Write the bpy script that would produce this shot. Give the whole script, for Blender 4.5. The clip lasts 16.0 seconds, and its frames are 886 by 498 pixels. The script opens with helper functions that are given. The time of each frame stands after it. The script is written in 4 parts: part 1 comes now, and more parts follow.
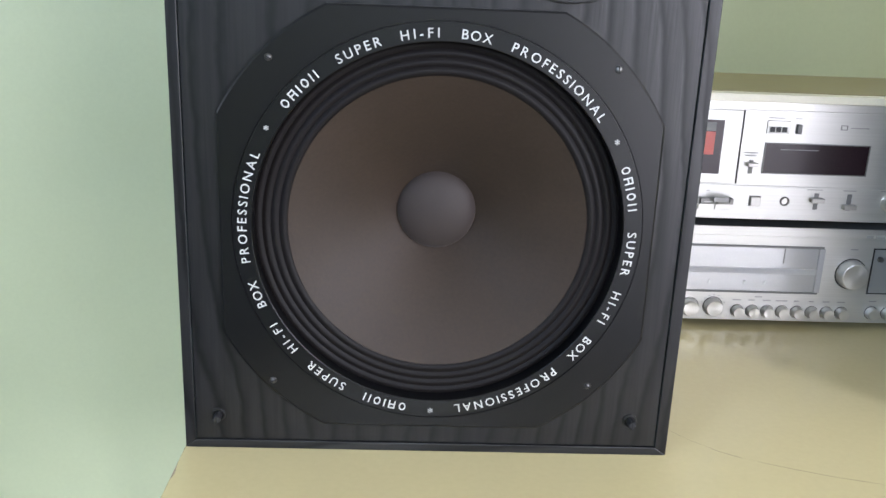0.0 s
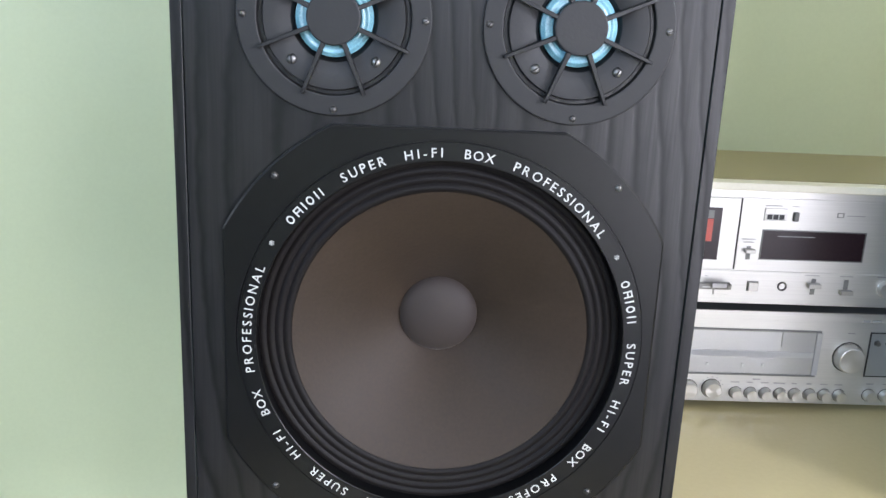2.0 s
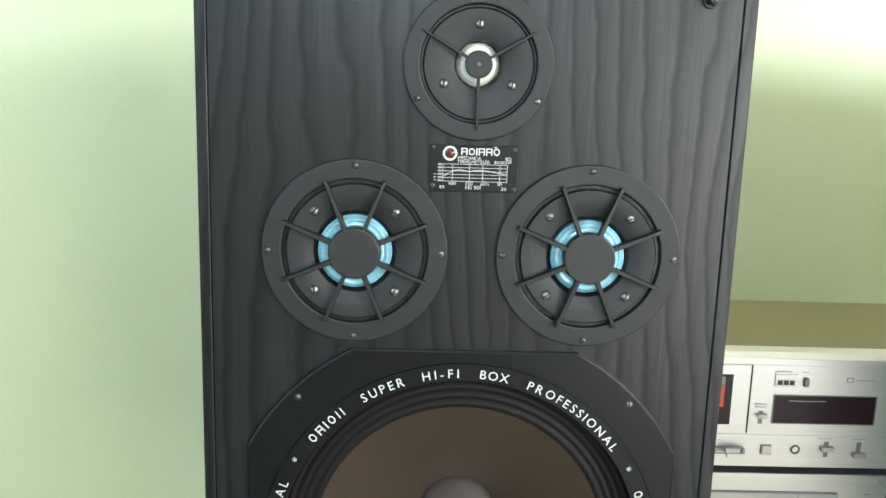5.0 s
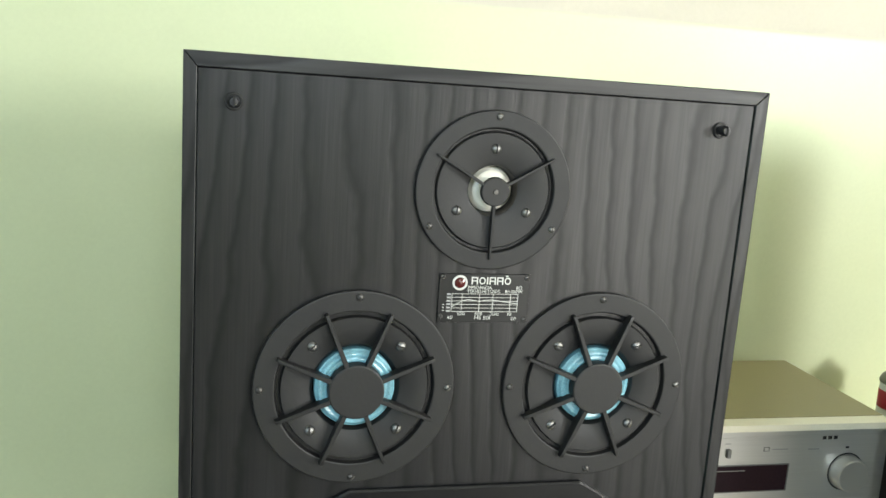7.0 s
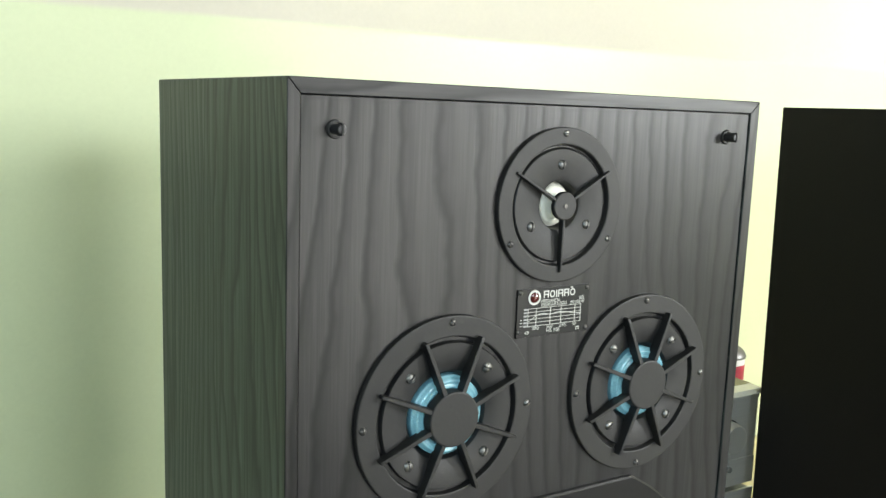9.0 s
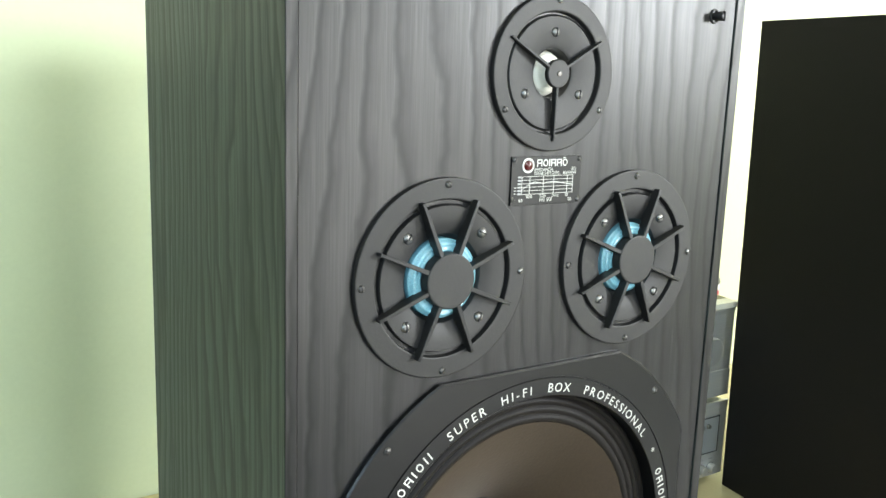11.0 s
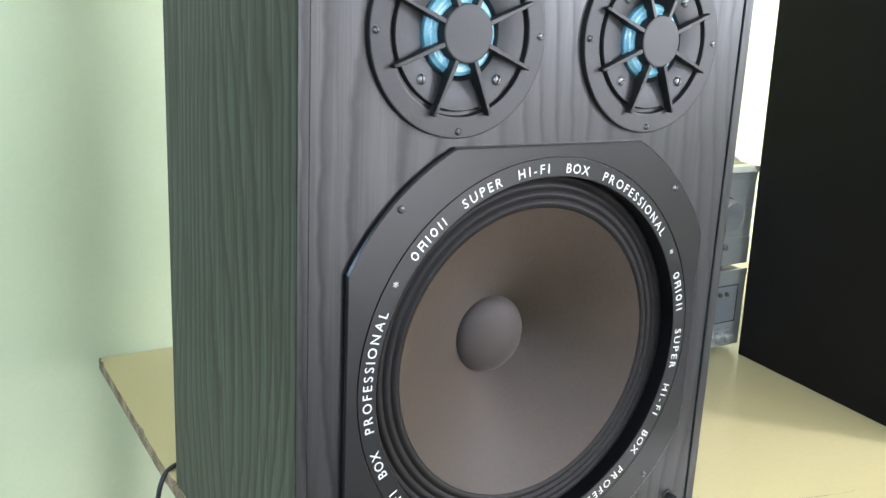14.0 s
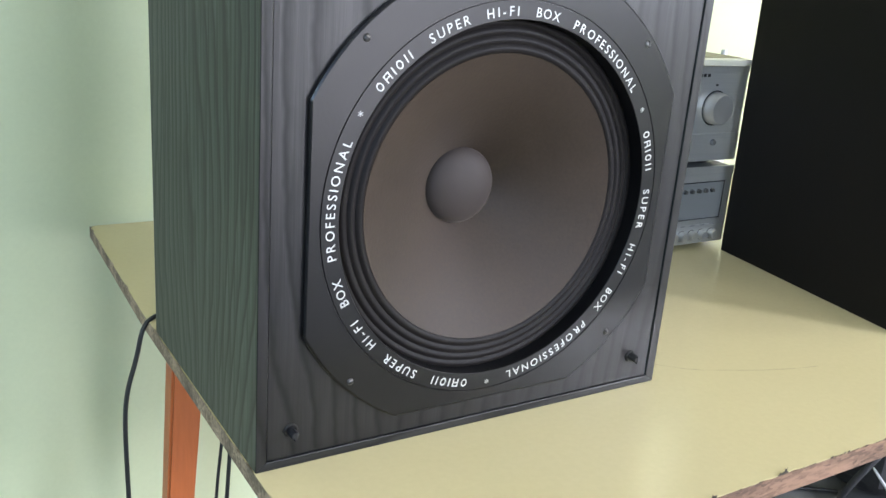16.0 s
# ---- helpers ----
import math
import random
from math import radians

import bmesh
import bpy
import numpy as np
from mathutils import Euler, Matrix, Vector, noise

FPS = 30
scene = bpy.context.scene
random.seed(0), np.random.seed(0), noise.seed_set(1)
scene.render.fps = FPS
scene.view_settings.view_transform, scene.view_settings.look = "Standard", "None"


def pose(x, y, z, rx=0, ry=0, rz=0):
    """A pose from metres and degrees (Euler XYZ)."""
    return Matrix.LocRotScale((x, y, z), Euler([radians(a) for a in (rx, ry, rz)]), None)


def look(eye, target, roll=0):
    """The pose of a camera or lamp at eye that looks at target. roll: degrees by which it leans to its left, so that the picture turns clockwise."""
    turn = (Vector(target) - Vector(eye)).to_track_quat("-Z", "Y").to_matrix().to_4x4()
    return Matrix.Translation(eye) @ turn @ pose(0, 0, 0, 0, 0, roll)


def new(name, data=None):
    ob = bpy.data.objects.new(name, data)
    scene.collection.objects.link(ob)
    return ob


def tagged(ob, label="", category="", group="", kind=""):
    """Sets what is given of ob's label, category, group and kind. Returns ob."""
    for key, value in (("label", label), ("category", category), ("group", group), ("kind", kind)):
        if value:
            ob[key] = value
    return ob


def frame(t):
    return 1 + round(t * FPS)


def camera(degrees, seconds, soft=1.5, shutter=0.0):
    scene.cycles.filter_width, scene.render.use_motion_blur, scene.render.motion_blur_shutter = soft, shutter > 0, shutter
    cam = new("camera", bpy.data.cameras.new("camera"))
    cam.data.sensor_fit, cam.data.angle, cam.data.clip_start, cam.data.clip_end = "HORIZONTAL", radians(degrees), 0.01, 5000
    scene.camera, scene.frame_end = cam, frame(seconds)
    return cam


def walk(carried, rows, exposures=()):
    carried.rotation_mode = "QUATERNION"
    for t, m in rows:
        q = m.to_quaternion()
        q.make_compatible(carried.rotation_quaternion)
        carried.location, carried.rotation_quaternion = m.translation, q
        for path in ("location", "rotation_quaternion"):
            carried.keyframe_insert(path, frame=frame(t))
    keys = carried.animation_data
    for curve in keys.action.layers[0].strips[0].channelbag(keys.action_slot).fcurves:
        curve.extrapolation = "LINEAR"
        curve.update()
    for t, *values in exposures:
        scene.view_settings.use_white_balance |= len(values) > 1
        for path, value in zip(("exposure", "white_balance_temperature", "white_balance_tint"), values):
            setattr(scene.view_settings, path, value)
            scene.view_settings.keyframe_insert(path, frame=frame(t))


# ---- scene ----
cam = camera(52.4, 16.0)
PATH = [
    (0, (0.017, -0.789, 1.189), (0.098, 1.123, 0.608), 2.3),
    (0.5, (0.02, -0.788, 1.212), (0.101, 1.127, 0.639), 2.7),
    (1, (0.017, -0.786, 1.235), (0.094, 1.132, 0.674), 2.7),
    (1.5, (0.015, -0.784, 1.251), (0.094, 1.139, 0.71), 2.5),
    (2, (0.011, -0.778, 1.27), (0.093, 1.148, 0.737), 2.6),
    (2.5, (0.011, -0.777, 1.287), (0.091, 1.154, 0.773), 2.7),
    (3, (0.006, -0.773, 1.313), (0.081, 1.163, 0.814), 2.8),
    (3.5, (0.009, -0.773, 1.34), (0.075, 1.171, 0.874), 2.6),
    (4, (0.01, -0.775, 1.364), (0.062, 1.175, 0.923), 2.4),
    (4.5, (0.011, -0.776, 1.387), (0.053, 1.18, 0.97), 1.9),
    (5, (0.005, -0.779, 1.411), (0.049, 1.182, 1.02), 1.7),
    (5.2, (0.003, -0.778, 1.422), (0.048, 1.184, 1.037), 1.7),
    (7.3, (-0.188, -0.654, 1.51), (0.359, 1.232, 1.129), 4.1),
    (7.5, (-0.213, -0.628, 1.51), (0.393, 1.249, 1.178), 3.8),
    (8, (-0.333, -0.575, 1.512), (0.467, 1.233, 1.207), 2.5),
    (8.5, (-0.411, -0.569, 1.494), (0.551, 1.159, 1.197), 2.2),
    (8.7, (-0.417, -0.574, 1.494), (0.591, 1.127, 1.196), 2.2),
    (10.8, (-0.45, -0.584, 1.424), (0.652, 1.043, 1.053), 1.9),
    (11, (-0.448, -0.583, 1.412), (0.649, 1.045, 1.032), 2.0),
    (11.5, (-0.449, -0.583, 1.391), (0.644, 1.043, 0.99), 1.9),
    (12, (-0.45, -0.582, 1.365), (0.653, 1.036, 0.956), 2.3),
    (12.5, (-0.451, -0.581, 1.344), (0.639, 1.04, 0.916), 2.4),
    (13, (-0.45, -0.584, 1.315), (0.626, 1.042, 0.872), 2.0),
    (13.5, (-0.456, -0.586, 1.279), (0.623, 1.037, 0.831), 2.1),
    (14, (-0.451, -0.6, 1.256), (0.607, 1.029, 0.778), 2.6),
    (14.5, (-0.452, -0.609, 1.228), (0.596, 1.016, 0.717), 2.9),
    (15, (-0.452, -0.623, 1.209), (0.59, 0.993, 0.66), 3.6),
    (15.5, (-0.452, -0.643, 1.185), (0.587, 0.963, 0.602), 4.1),
    (16, (-0.434, -0.656, 1.182), (0.59, 0.948, 0.566), 4.5),
]
walk(cam, [(t, look(eye, target, roll)) for t, eye, target, roll in PATH],
     [(0, -0.36, 6450, 17), (3.0, -0.2, 6500, 17), (4.0, -0.2, 6600, 14), (5.0, -0.15, 7100, 5), (7.5, -0.45, 7600, 5), (8.7, -0.45, 7500, 5), (10.8, 0.05, 7300, 5), (13.5, 0.25, 6700, 11), (16.0, -0.1, 6450, 15)])


# ---- light ----
def daylight():
    world = bpy.data.worlds.new("sky")
    scene.world = world
    world.use_nodes = True
    nt = world.node_tree
    bg = nt.nodes["Background"]
    sky = nt.nodes.new("ShaderNodeTexSky")
    sky.sky_type, sky.sun_disc = "NISHITA", False
    sky.sun_elevation, sky.sun_rotation = radians(38), radians(200)
    nt.links.new(sky.outputs[0], bg.inputs[0])
    bg.inputs[1].default_value = 0.1


def window_lamp(name, eye, target, width, height, power, colour):
    """A rectangular lamp in a wall opening: daylight through a window, or added fill."""
    data = bpy.data.lights.new(name, "AREA")
    data.shape, data.size, data.size_y = "RECTANGLE", width, height
    data.energy, data.color = power, colour
    ob = new(name, data)
    ob.matrix_world = look(eye, target)
    return ob


ROOM_W, ROOM_E, ROOM_S, ROOM_N, ROOM_H = -5.0, 5.2, -3.5, 0.772, 3.0
WINDOWS = [(-2.90, 2.25, 1.10, 0.60), (0.05, 2.28, 0.55, 0.55), (1.75, 1.10, 1.20, 2.10), (3.65, 2.20, 1.05, 1.05)]
POWERS = [130, 62, 95, 440]
COOLS, PALE = [(0.48, 0.70, 1.0), (0.66, 0.80, 1.0), (0.88, 0.91, 1.0), (0.78, 0.85, 1.0)], (0.78, 0.88, 1.0)
daylight()
for (wx, wz, ww, wh), power, cool in zip(WINDOWS, POWERS, COOLS):
    window_lamp("window_daylight", (wx, ROOM_S + 0.05, wz), (wx, 0.0, wz), ww - 0.1, wh - 0.1, power, cool)
# pale fill added in an unseen west opening, to brighten the loudspeaker's side
WEST = (-1.3, 2.0, 1.9, 1.3)
window_lamp("west_fill", (ROOM_W + 0.05, WEST[0], WEST[1]), (0.0, WEST[0], WEST[1]), WEST[2] - 0.1, WEST[3] - 0.1, 30, PALE)


# ---- materials ----
def nodes_of(name, colour=(0.5, 0.5, 0.5), rough=0.5, metal=0.0):
    m = bpy.data.materials.new(name)
    m.use_nodes = True
    b = m.node_tree.nodes["Principled BSDF"]
    b.inputs["Base Color"].default_value = (*colour, 1)
    b.inputs["Roughness"].default_value = rough
    b.inputs["Metallic"].default_value = metal
    return m, m.node_tree, b


def node(nt, kind, **values):
    n = nt.nodes.new(kind)
    for key, value in values.items():
        n.inputs[key.replace("_", " ")].default_value = value
    return n


def maths(nt, op, a, b=None):
    n = nt.nodes.new("ShaderNodeMath")
    n.operation = op
    for i, v in enumerate((a, b)):
        if v is None:
            continue
        if isinstance(v, (int, float)):
            n.inputs[i].default_value = v
        else:
            nt.links.new(v, n.inputs[i])
    return n.outputs[0]


def ramp(nt, fac, stops):
    n = nt.nodes.new("ShaderNodeValToRGB")
    els = n.color_ramp.elements
    while len(els) < len(stops):
        els.new(0.5)
    for e, (p, c) in zip(els, stops):
        e.position, e.color = p, (*c, 1) if len(c) == 3 else c
    nt.links.new(fac, n.inputs[0])
    return n.outputs[0]


def grey(v):
    return (v, v, v)


def coords(nt, scale):
    """Object coordinates, stretched."""
    tc = nt.nodes.new("ShaderNodeTexCoord")
    mp = nt.nodes.new("ShaderNodeMapping")
    mp.inputs["Scale"].default_value = scale
    nt.links.new(tc.outputs["Object"], mp.inputs[0])
    return mp.outputs[0]


def noise_tex(nt, vec, scale, detail=3.0, rough=0.55):
    n = node(nt, "ShaderNodeTexNoise", Scale=scale, Detail=detail, Roughness=rough)
    nt.links.new(vec, n.inputs["Vector"])
    return n.outputs[0]


def bump(nt, b, height, strength, distance=0.001):
    n = nt.nodes.new("ShaderNodeBump")
    n.inputs["Strength"].default_value, n.inputs["Distance"].default_value = strength, distance
    nt.links.new(height, n.inputs["Height"])
    nt.links.new(n.outputs[0], b.inputs["Normal"])


def plain(name, colour, rough, metal=0.0, vary=0.15, scale=40.0, relief=0.15, spec=0.5, stretch=(1, 1, 1), fuzz=0.0):
    """A surface with mottling at two scales, uneven gloss and a fine relief."""
    m, nt, b = nodes_of(name, colour, rough, metal)
    v = coords(nt, stretch)
    coarse, fine = noise_tex(nt, v, scale * 0.15), noise_tex(nt, v, scale * 8, 4)
    both = maths(nt, "ADD", maths(nt, "MULTIPLY", coarse, 0.6), maths(nt, "MULTIPLY", fine, 0.4))
    low, high = [c * (1 - vary) for c in colour], [min(1, c * (1 + vary)) for c in colour]
    nt.links.new(ramp(nt, both, [(0.3, low), (0.7, high)]), b.inputs["Base Color"])
    nt.links.new(ramp(nt, both, [(0.3, grey(max(0.02, rough * 0.9))), (0.7, grey(min(1, rough * 1.1)))]), b.inputs["Roughness"])
    b.inputs["Specular IOR Level"].default_value = spec
    if fuzz:
        b.inputs["Sheen Weight"].default_value, b.inputs["Sheen Roughness"].default_value = fuzz, 0.4
        b.inputs["Sheen Tint"].default_value = (1.0, 0.86, 0.76, 1)
    if relief:
        bump(nt, b, fine, relief)
    return m


def ash_foil(name, dark, light, lines, warp, across=(1, 1, 0), along=(0, 0, 1), rough=0.38, streaks=0.0):
    """Black-stained ash foil: growth lines that run along one way, wander and widen into long tongues."""
    m, nt, b = nodes_of(name, light, rough)
    tc = nt.nodes.new("ShaderNodeTexCoord")

    def dot(way):
        n = nt.nodes.new("ShaderNodeVectorMath")
        n.operation = "DOT_PRODUCT"
        nt.links.new(tc.outputs["Object"], n.inputs[0])
        n.inputs[1].default_value = way
        return n.outputs["Value"]

    u, v = dot(across), dot(along)

    def field(su, sv, scale, detail):
        c = nt.nodes.new("ShaderNodeCombineXYZ")
        nt.links.new(maths(nt, "MULTIPLY", u, su), c.inputs[0])
        nt.links.new(maths(nt, "MULTIPLY", v, sv), c.inputs[1])
        return noise_tex(nt, c.outputs[0], scale, detail)

    slow, quick = field(4.2, 1.4, 1.0, 1.0), field(lines * 0.32, 14.0, 1.0, 3.0)
    ring = maths(nt, "ADD", maths(nt, "MULTIPLY", u, lines), maths(nt, "ADD", maths(nt, "MULTIPLY", slow, warp), maths(nt, "MULTIPLY", quick, 0.7)))
    saw = maths(nt, "FRACT", ring)
    shade = ramp(nt, saw, [(0.0, grey(0.16)), (0.07, grey(0.02)), (0.22, grey(0.50)), (0.50, grey(0.88)), (0.86, grey(1.0)), (1.0, grey(0.22))])
    if streaks:
        fine = ramp(nt, field(lines * 3.0, 5.5, 1.0, 3.0), [(0.36, grey(1 - streaks)), (0.58, grey(1.0))])
        shade = maths(nt, "MULTIPLY", shade, fine)
    pores = field(420.0, 9.0, 1.0, 2.0)
    cloud = field(4.0, 2.5, 1.0, 2.0)
    tone = maths(nt, "MULTIPLY", shade, ramp(nt, pores, [(0.35, grey(0.74)), (0.6, grey(1.0))]))
    tone = maths(nt, "MULTIPLY", tone, ramp(nt, cloud, [(0.3, grey(0.7)), (0.7, grey(1.0))]))
    nt.links.new(ramp(nt, tone, [(0.0, dark), (1.0, light)]), b.inputs["Base Color"])
    nt.links.new(ramp(nt, tone, [(0.0, grey(rough + 0.05)), (1.0, grey(rough - 0.01))]), b.inputs["Roughness"])
    nt.links.new(ramp(nt, tone, [(0.0, grey(0.31)), (0.5, grey(0.40)), (1.0, grey(0.46))]), b.inputs["Specular IOR Level"])
    bump(nt, b, tone, 0.24, 0.0006)
    return m


def wall_paint():
    """Green oil paint to breast height with a slightly wavering upper edge, cream distemper above it."""
    m, nt, b = nodes_of("wall_paint", (0.6, 0.68, 0.38), 0.45)
    tc = nt.nodes.new("ShaderNodeTexCoord")
    sep = nt.nodes.new("ShaderNodeSeparateXYZ")
    nt.links.new(tc.outputs["Object"], sep.inputs[0])
    v = coords(nt, (1, 1, 1))
    wob = noise_tex(nt, v, 6.0)
    z = maths(nt, "ADD", sep.outputs[2], maths(nt, "MULTIPLY", wob, 0.006))
    above = ramp(nt, maths(nt, "MULTIPLY", maths(nt, "SUBTRACT", z, 1.606), 60.0), [(0.45, grey(0)), (0.95, grey(1))])
    blotch, grain = noise_tex(nt, v, 2.2, 3), noise_tex(nt, v, 160.0, 4)
    tone = maths(nt, "ADD", maths(nt, "MULTIPLY", blotch, 0.7), maths(nt, "MULTIPLY", grain, 0.3))
    vor = node(nt, "ShaderNodeTexVoronoi", Scale=4.2)
    nt.links.new(v, vor.inputs["Vector"])
    speck = ramp(nt, vor.outputs["Distance"], [(0.0, grey(0.45)), (0.018, grey(1.0))])
    tone = maths(nt, "MULTIPLY", tone, speck)
    green = ramp(nt, tone, [(0.0, (0.25, 0.26, 0.16)), (0.3, (0.515, 0.555, 0.345)), (0.7, (0.575, 0.615, 0.39))])
    cream = ramp(nt, tone, [(0.3, (0.52, 0.48, 0.395)), (0.7, (0.58, 0.535, 0.445))])
    mix = nt.nodes.new("ShaderNodeMix")
    mix.data_type = "RGBA"
    nt.links.new(above, mix.inputs[0])
    nt.links.new(green, mix.inputs[6])
    nt.links.new(cream, mix.inputs[7])
    nt.links.new(mix.outputs[2], b.inputs["Base Color"])
    nt.links.new(ramp(nt, above, [(0, grey(0.40)), (1, grey(0.8))]), b.inputs["Roughness"])
    bump(nt, b, tone, 0.25, 0.002)
    return m


def particle_board(name, tint, stretch=(1, 1, 1)):
    m, nt, b = nodes_of(name, tint, 0.85)
    v = coords(nt, stretch)
    vor = node(nt, "ShaderNodeTexVoronoi", Scale=330.0)
    nt.links.new(v, vor.inputs["Vector"])
    sep = nt.nodes.new("ShaderNodeSeparateColor")
    nt.links.new(vor.outputs["Color"], sep.inputs[0])
    blotch = noise_tex(nt, v, 22.0, 4)
    tone = maths(nt, "ADD", maths(nt, "MULTIPLY", sep.outputs[0], 0.22), maths(nt, "MULTIPLY", blotch, 1.05))
    d, l = [c * 0.35 for c in tint], [c * 2.3 for c in tint]
    nt.links.new(ramp(nt, tone, [(0.3, d), (0.6, tint), (0.85, l)]), b.inputs["Base Color"])
    bump(nt, b, tone, 0.8, 0.002)
    return m


def brushed(name, colour, rough, stretch):
    """Brushed or turned aluminium."""
    m, nt, b = nodes_of(name, colour, rough, 0.65)
    v = coords(nt, stretch)
    streak = noise_tex(nt, v, 1.0, 3)
    nt.links.new(ramp(nt, streak, [(0.3, [c * 0.88 for c in colour]), (0.7, colour)]), b.inputs["Base Color"])
    nt.links.new(ramp(nt, streak, [(0.3, grey(rough * 0.8)), (0.7, grey(rough * 1.25))]), b.inputs["Roughness"])
    bump(nt, b, streak, 0.08, 0.0004)
    return m


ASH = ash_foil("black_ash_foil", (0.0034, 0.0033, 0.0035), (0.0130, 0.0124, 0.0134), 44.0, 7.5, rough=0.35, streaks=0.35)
# sides: black ash with the green walls' reflected light mixed into its colour
ASH_SIDE_LIT = ash_foil("black_ash_green_lit_side_foil", (0.0040, 0.0064, 0.0064), (0.037, 0.051, 0.050), 58.0, 13.0, streaks=0.8)
ASH_FLAT = ash_foil("black_ash_cross_foil", (0.004, 0.004, 0.0045), (0.016, 0.016, 0.0165), 46.0, 6.0, (0, 1, 1), (1, 0, 0), streaks=0.5)
BLACK = plain("black_plastic", (0.013, 0.013, 0.014), 0.45, relief=0.12)
PANEL = plain("satin_black_plate", (0.0038, 0.0039, 0.0043), 0.31, relief=0.06, spec=0.34)
HUB = plain("black_moulding", (0.0090, 0.0086, 0.0084), 0.53, relief=0.12, spec=0.44)
DARK = plain("black_gap", (0.006, 0.006, 0.006), 0.8)
VINYL = plain("black_vinyl_side", (0.0085, 0.0075, 0.0062), 0.62, vary=0.2, relief=0.1, spec=0.16)
CONE = plain("brown_paper_cone", (0.027, 0.0166, 0.0098), 0.58, vary=0.36, scale=36, relief=0.2, spec=0.30, fuzz=0.19)
DOME = plain("grey_dust_cap", (0.032, 0.0240, 0.0205), 0.66, vary=0.10, scale=30, relief=0.1, spec=0.3, fuzz=0.12)
RUBBER = plain("black_coated_surround", (0.0060, 0.0046, 0.0042), 0.58, vary=0.25, spec=0.18, fuzz=0.06)
BLUE = plain("blue_varnished_surround", (0.17, 0.39, 0.47), 0.11, vary=0.5, scale=110, relief=0.16, spec=1.0)
IVORY = plain("ivory_diaphragm", (0.72, 0.69, 0.60), 0.3, vary=0.06)
STEEL = plain("dull_steel", (0.20, 0.196, 0.188), 0.45, 1.0, vary=0.2, scale=120)
DARKSTEEL = plain("browned_steel", (0.10, 0.095, 0.09), 0.42, 0.8, vary=0.2, scale=120)
PRINT = plain("white_print", (0.52, 0.52, 0.49), 0.6, vary=0.06, scale=200, relief=0)
GREYPRINT = plain("grey_print", (0.32, 0.32, 0.315), 0.6, vary=0.1, scale=200, relief=0)
RED = plain("red_lens", (0.06, 0.008, 0.007), 0.15, vary=0.2)
ALU = brushed("brushed_aluminium", (0.60, 0.592, 0.568), 0.38, (6, 300, 900))
KNOB = plain("satin_aluminium", (0.42, 0.41, 0.39), 0.34, 0.7, vary=0.05, scale=120, relief=0.03)
def turned_metal():
    """Knob fronts turned on a lathe: the highlight spreads across the turning marks."""
    m, nt, b = nodes_of("turned_knob_metal", (0.60, 0.585, 0.55), 0.30, 0.7)
    tg = nt.nodes.new("ShaderNodeTangent")
    tg.direction_type, tg.axis = "RADIAL", "Y"
    nt.links.new(tg.outputs[0], b.inputs["Tangent"])
    b.inputs["Anisotropic"].default_value = 0.75
    return m


TURNED = turned_metal()
CASE = plain("grey_metal_case", (0.16, 0.16, 0.155), 0.5, 0.3)
SMOKE = plain("smoked_display", (0.020, 0.011, 0.014), 0.22, vary=0.3, relief=0, spec=0.25)
SCALE = plain("silver_dial_glass", (0.52, 0.52, 0.53), 0.14, 0.4, vary=0.05, relief=0)
SCALEGREY = plain("grey_dial_band", (0.38, 0.38, 0.39), 0.25, vary=0.08)
GREYPLATE = plain("grey_inset_plate", (0.36, 0.37, 0.37), 0.35, 0.5, vary=0.06)
TAPE = plain("crimson_print", (0.42, 0.020, 0.045), 0.35, vary=0.35, scale=160)
TAPEDARK = plain("red_label_behind_smoke", (0.42, 0.040, 0.020), 0.3, vary=0.2)
CREAM = plain("cream_laminate", (0.58, 0.495, 0.265), 0.20, vary=0.045, scale=18, relief=0.03)
CREAMEDGE = plain("cream_board_edge", (0.78, 0.74, 0.60), 0.35, vary=0.06)
BROWN = plain("olive_brown_hardboard", (0.27, 0.235, 0.115), 0.5, vary=0.08, scale=14)
CHIP = particle_board("raw_chipboard", (0.19, 0.145, 0.10))
CHIPRED = particle_board("brown_chipboard_edge", (0.105, 0.060, 0.037), (0.35, 1.0, 1.3))
SPLINTER = particle_board("dark_splinter", (0.035, 0.026, 0.016))
ORANGE = plain("orange_varnished_wood", (0.46, 0.125, 0.035), 0.38, vary=0.18, scale=30, stretch=(1, 1, 0.08))
SCRATCH = plain("brown_crack", (0.20, 0.155, 0.075), 0.7, vary=0.3, scale=90)
CABLE = plain("black_cable", (0.018, 0.019, 0.018), 0.45)
PAINT = wall_paint()
CEIL = plain("white_ceiling", (0.76, 0.74, 0.68), 0.9, vary=0.03, scale=10)
LINO = plain("grey_linoleum", (0.14, 0.14, 0.137), 0.5, vary=0.12, scale=12)
WHITE = plain("white_gloss_paint", (0.78, 0.78, 0.75), 0.35, vary=0.04)
CLOTH = plain("black_bag_cloth", (0.022, 0.022, 0.024), 0.75, vary=0.3, scale=300, relief=0.5)
PIPING = plain("white_piping", (0.55, 0.55, 0.56), 0.5)


# ---- mesh tools ----
def box(bm, x0, x1, y0, y1, z0, z1, bevel=0.0):
    r = bmesh.ops.create_cube(bm, size=1.0, matrix=Matrix.LocRotScale(((x0 + x1) / 2, (y0 + y1) / 2, (z0 + z1) / 2), None, (x1 - x0, y1 - y0, z1 - z0)))
    if bevel:
        edges = list({e for v in r["verts"] for e in v.link_edges})
        bmesh.ops.bevel(bm, geom=edges, offset=bevel, segments=2, profile=0.5, affect="EDGES")
    return bm


def slab(x0, x1, y0, y1, z0, z1, bevel=0.0):
    return box(bmesh.new(), x0, x1, y0, y1, z0, z1, bevel)


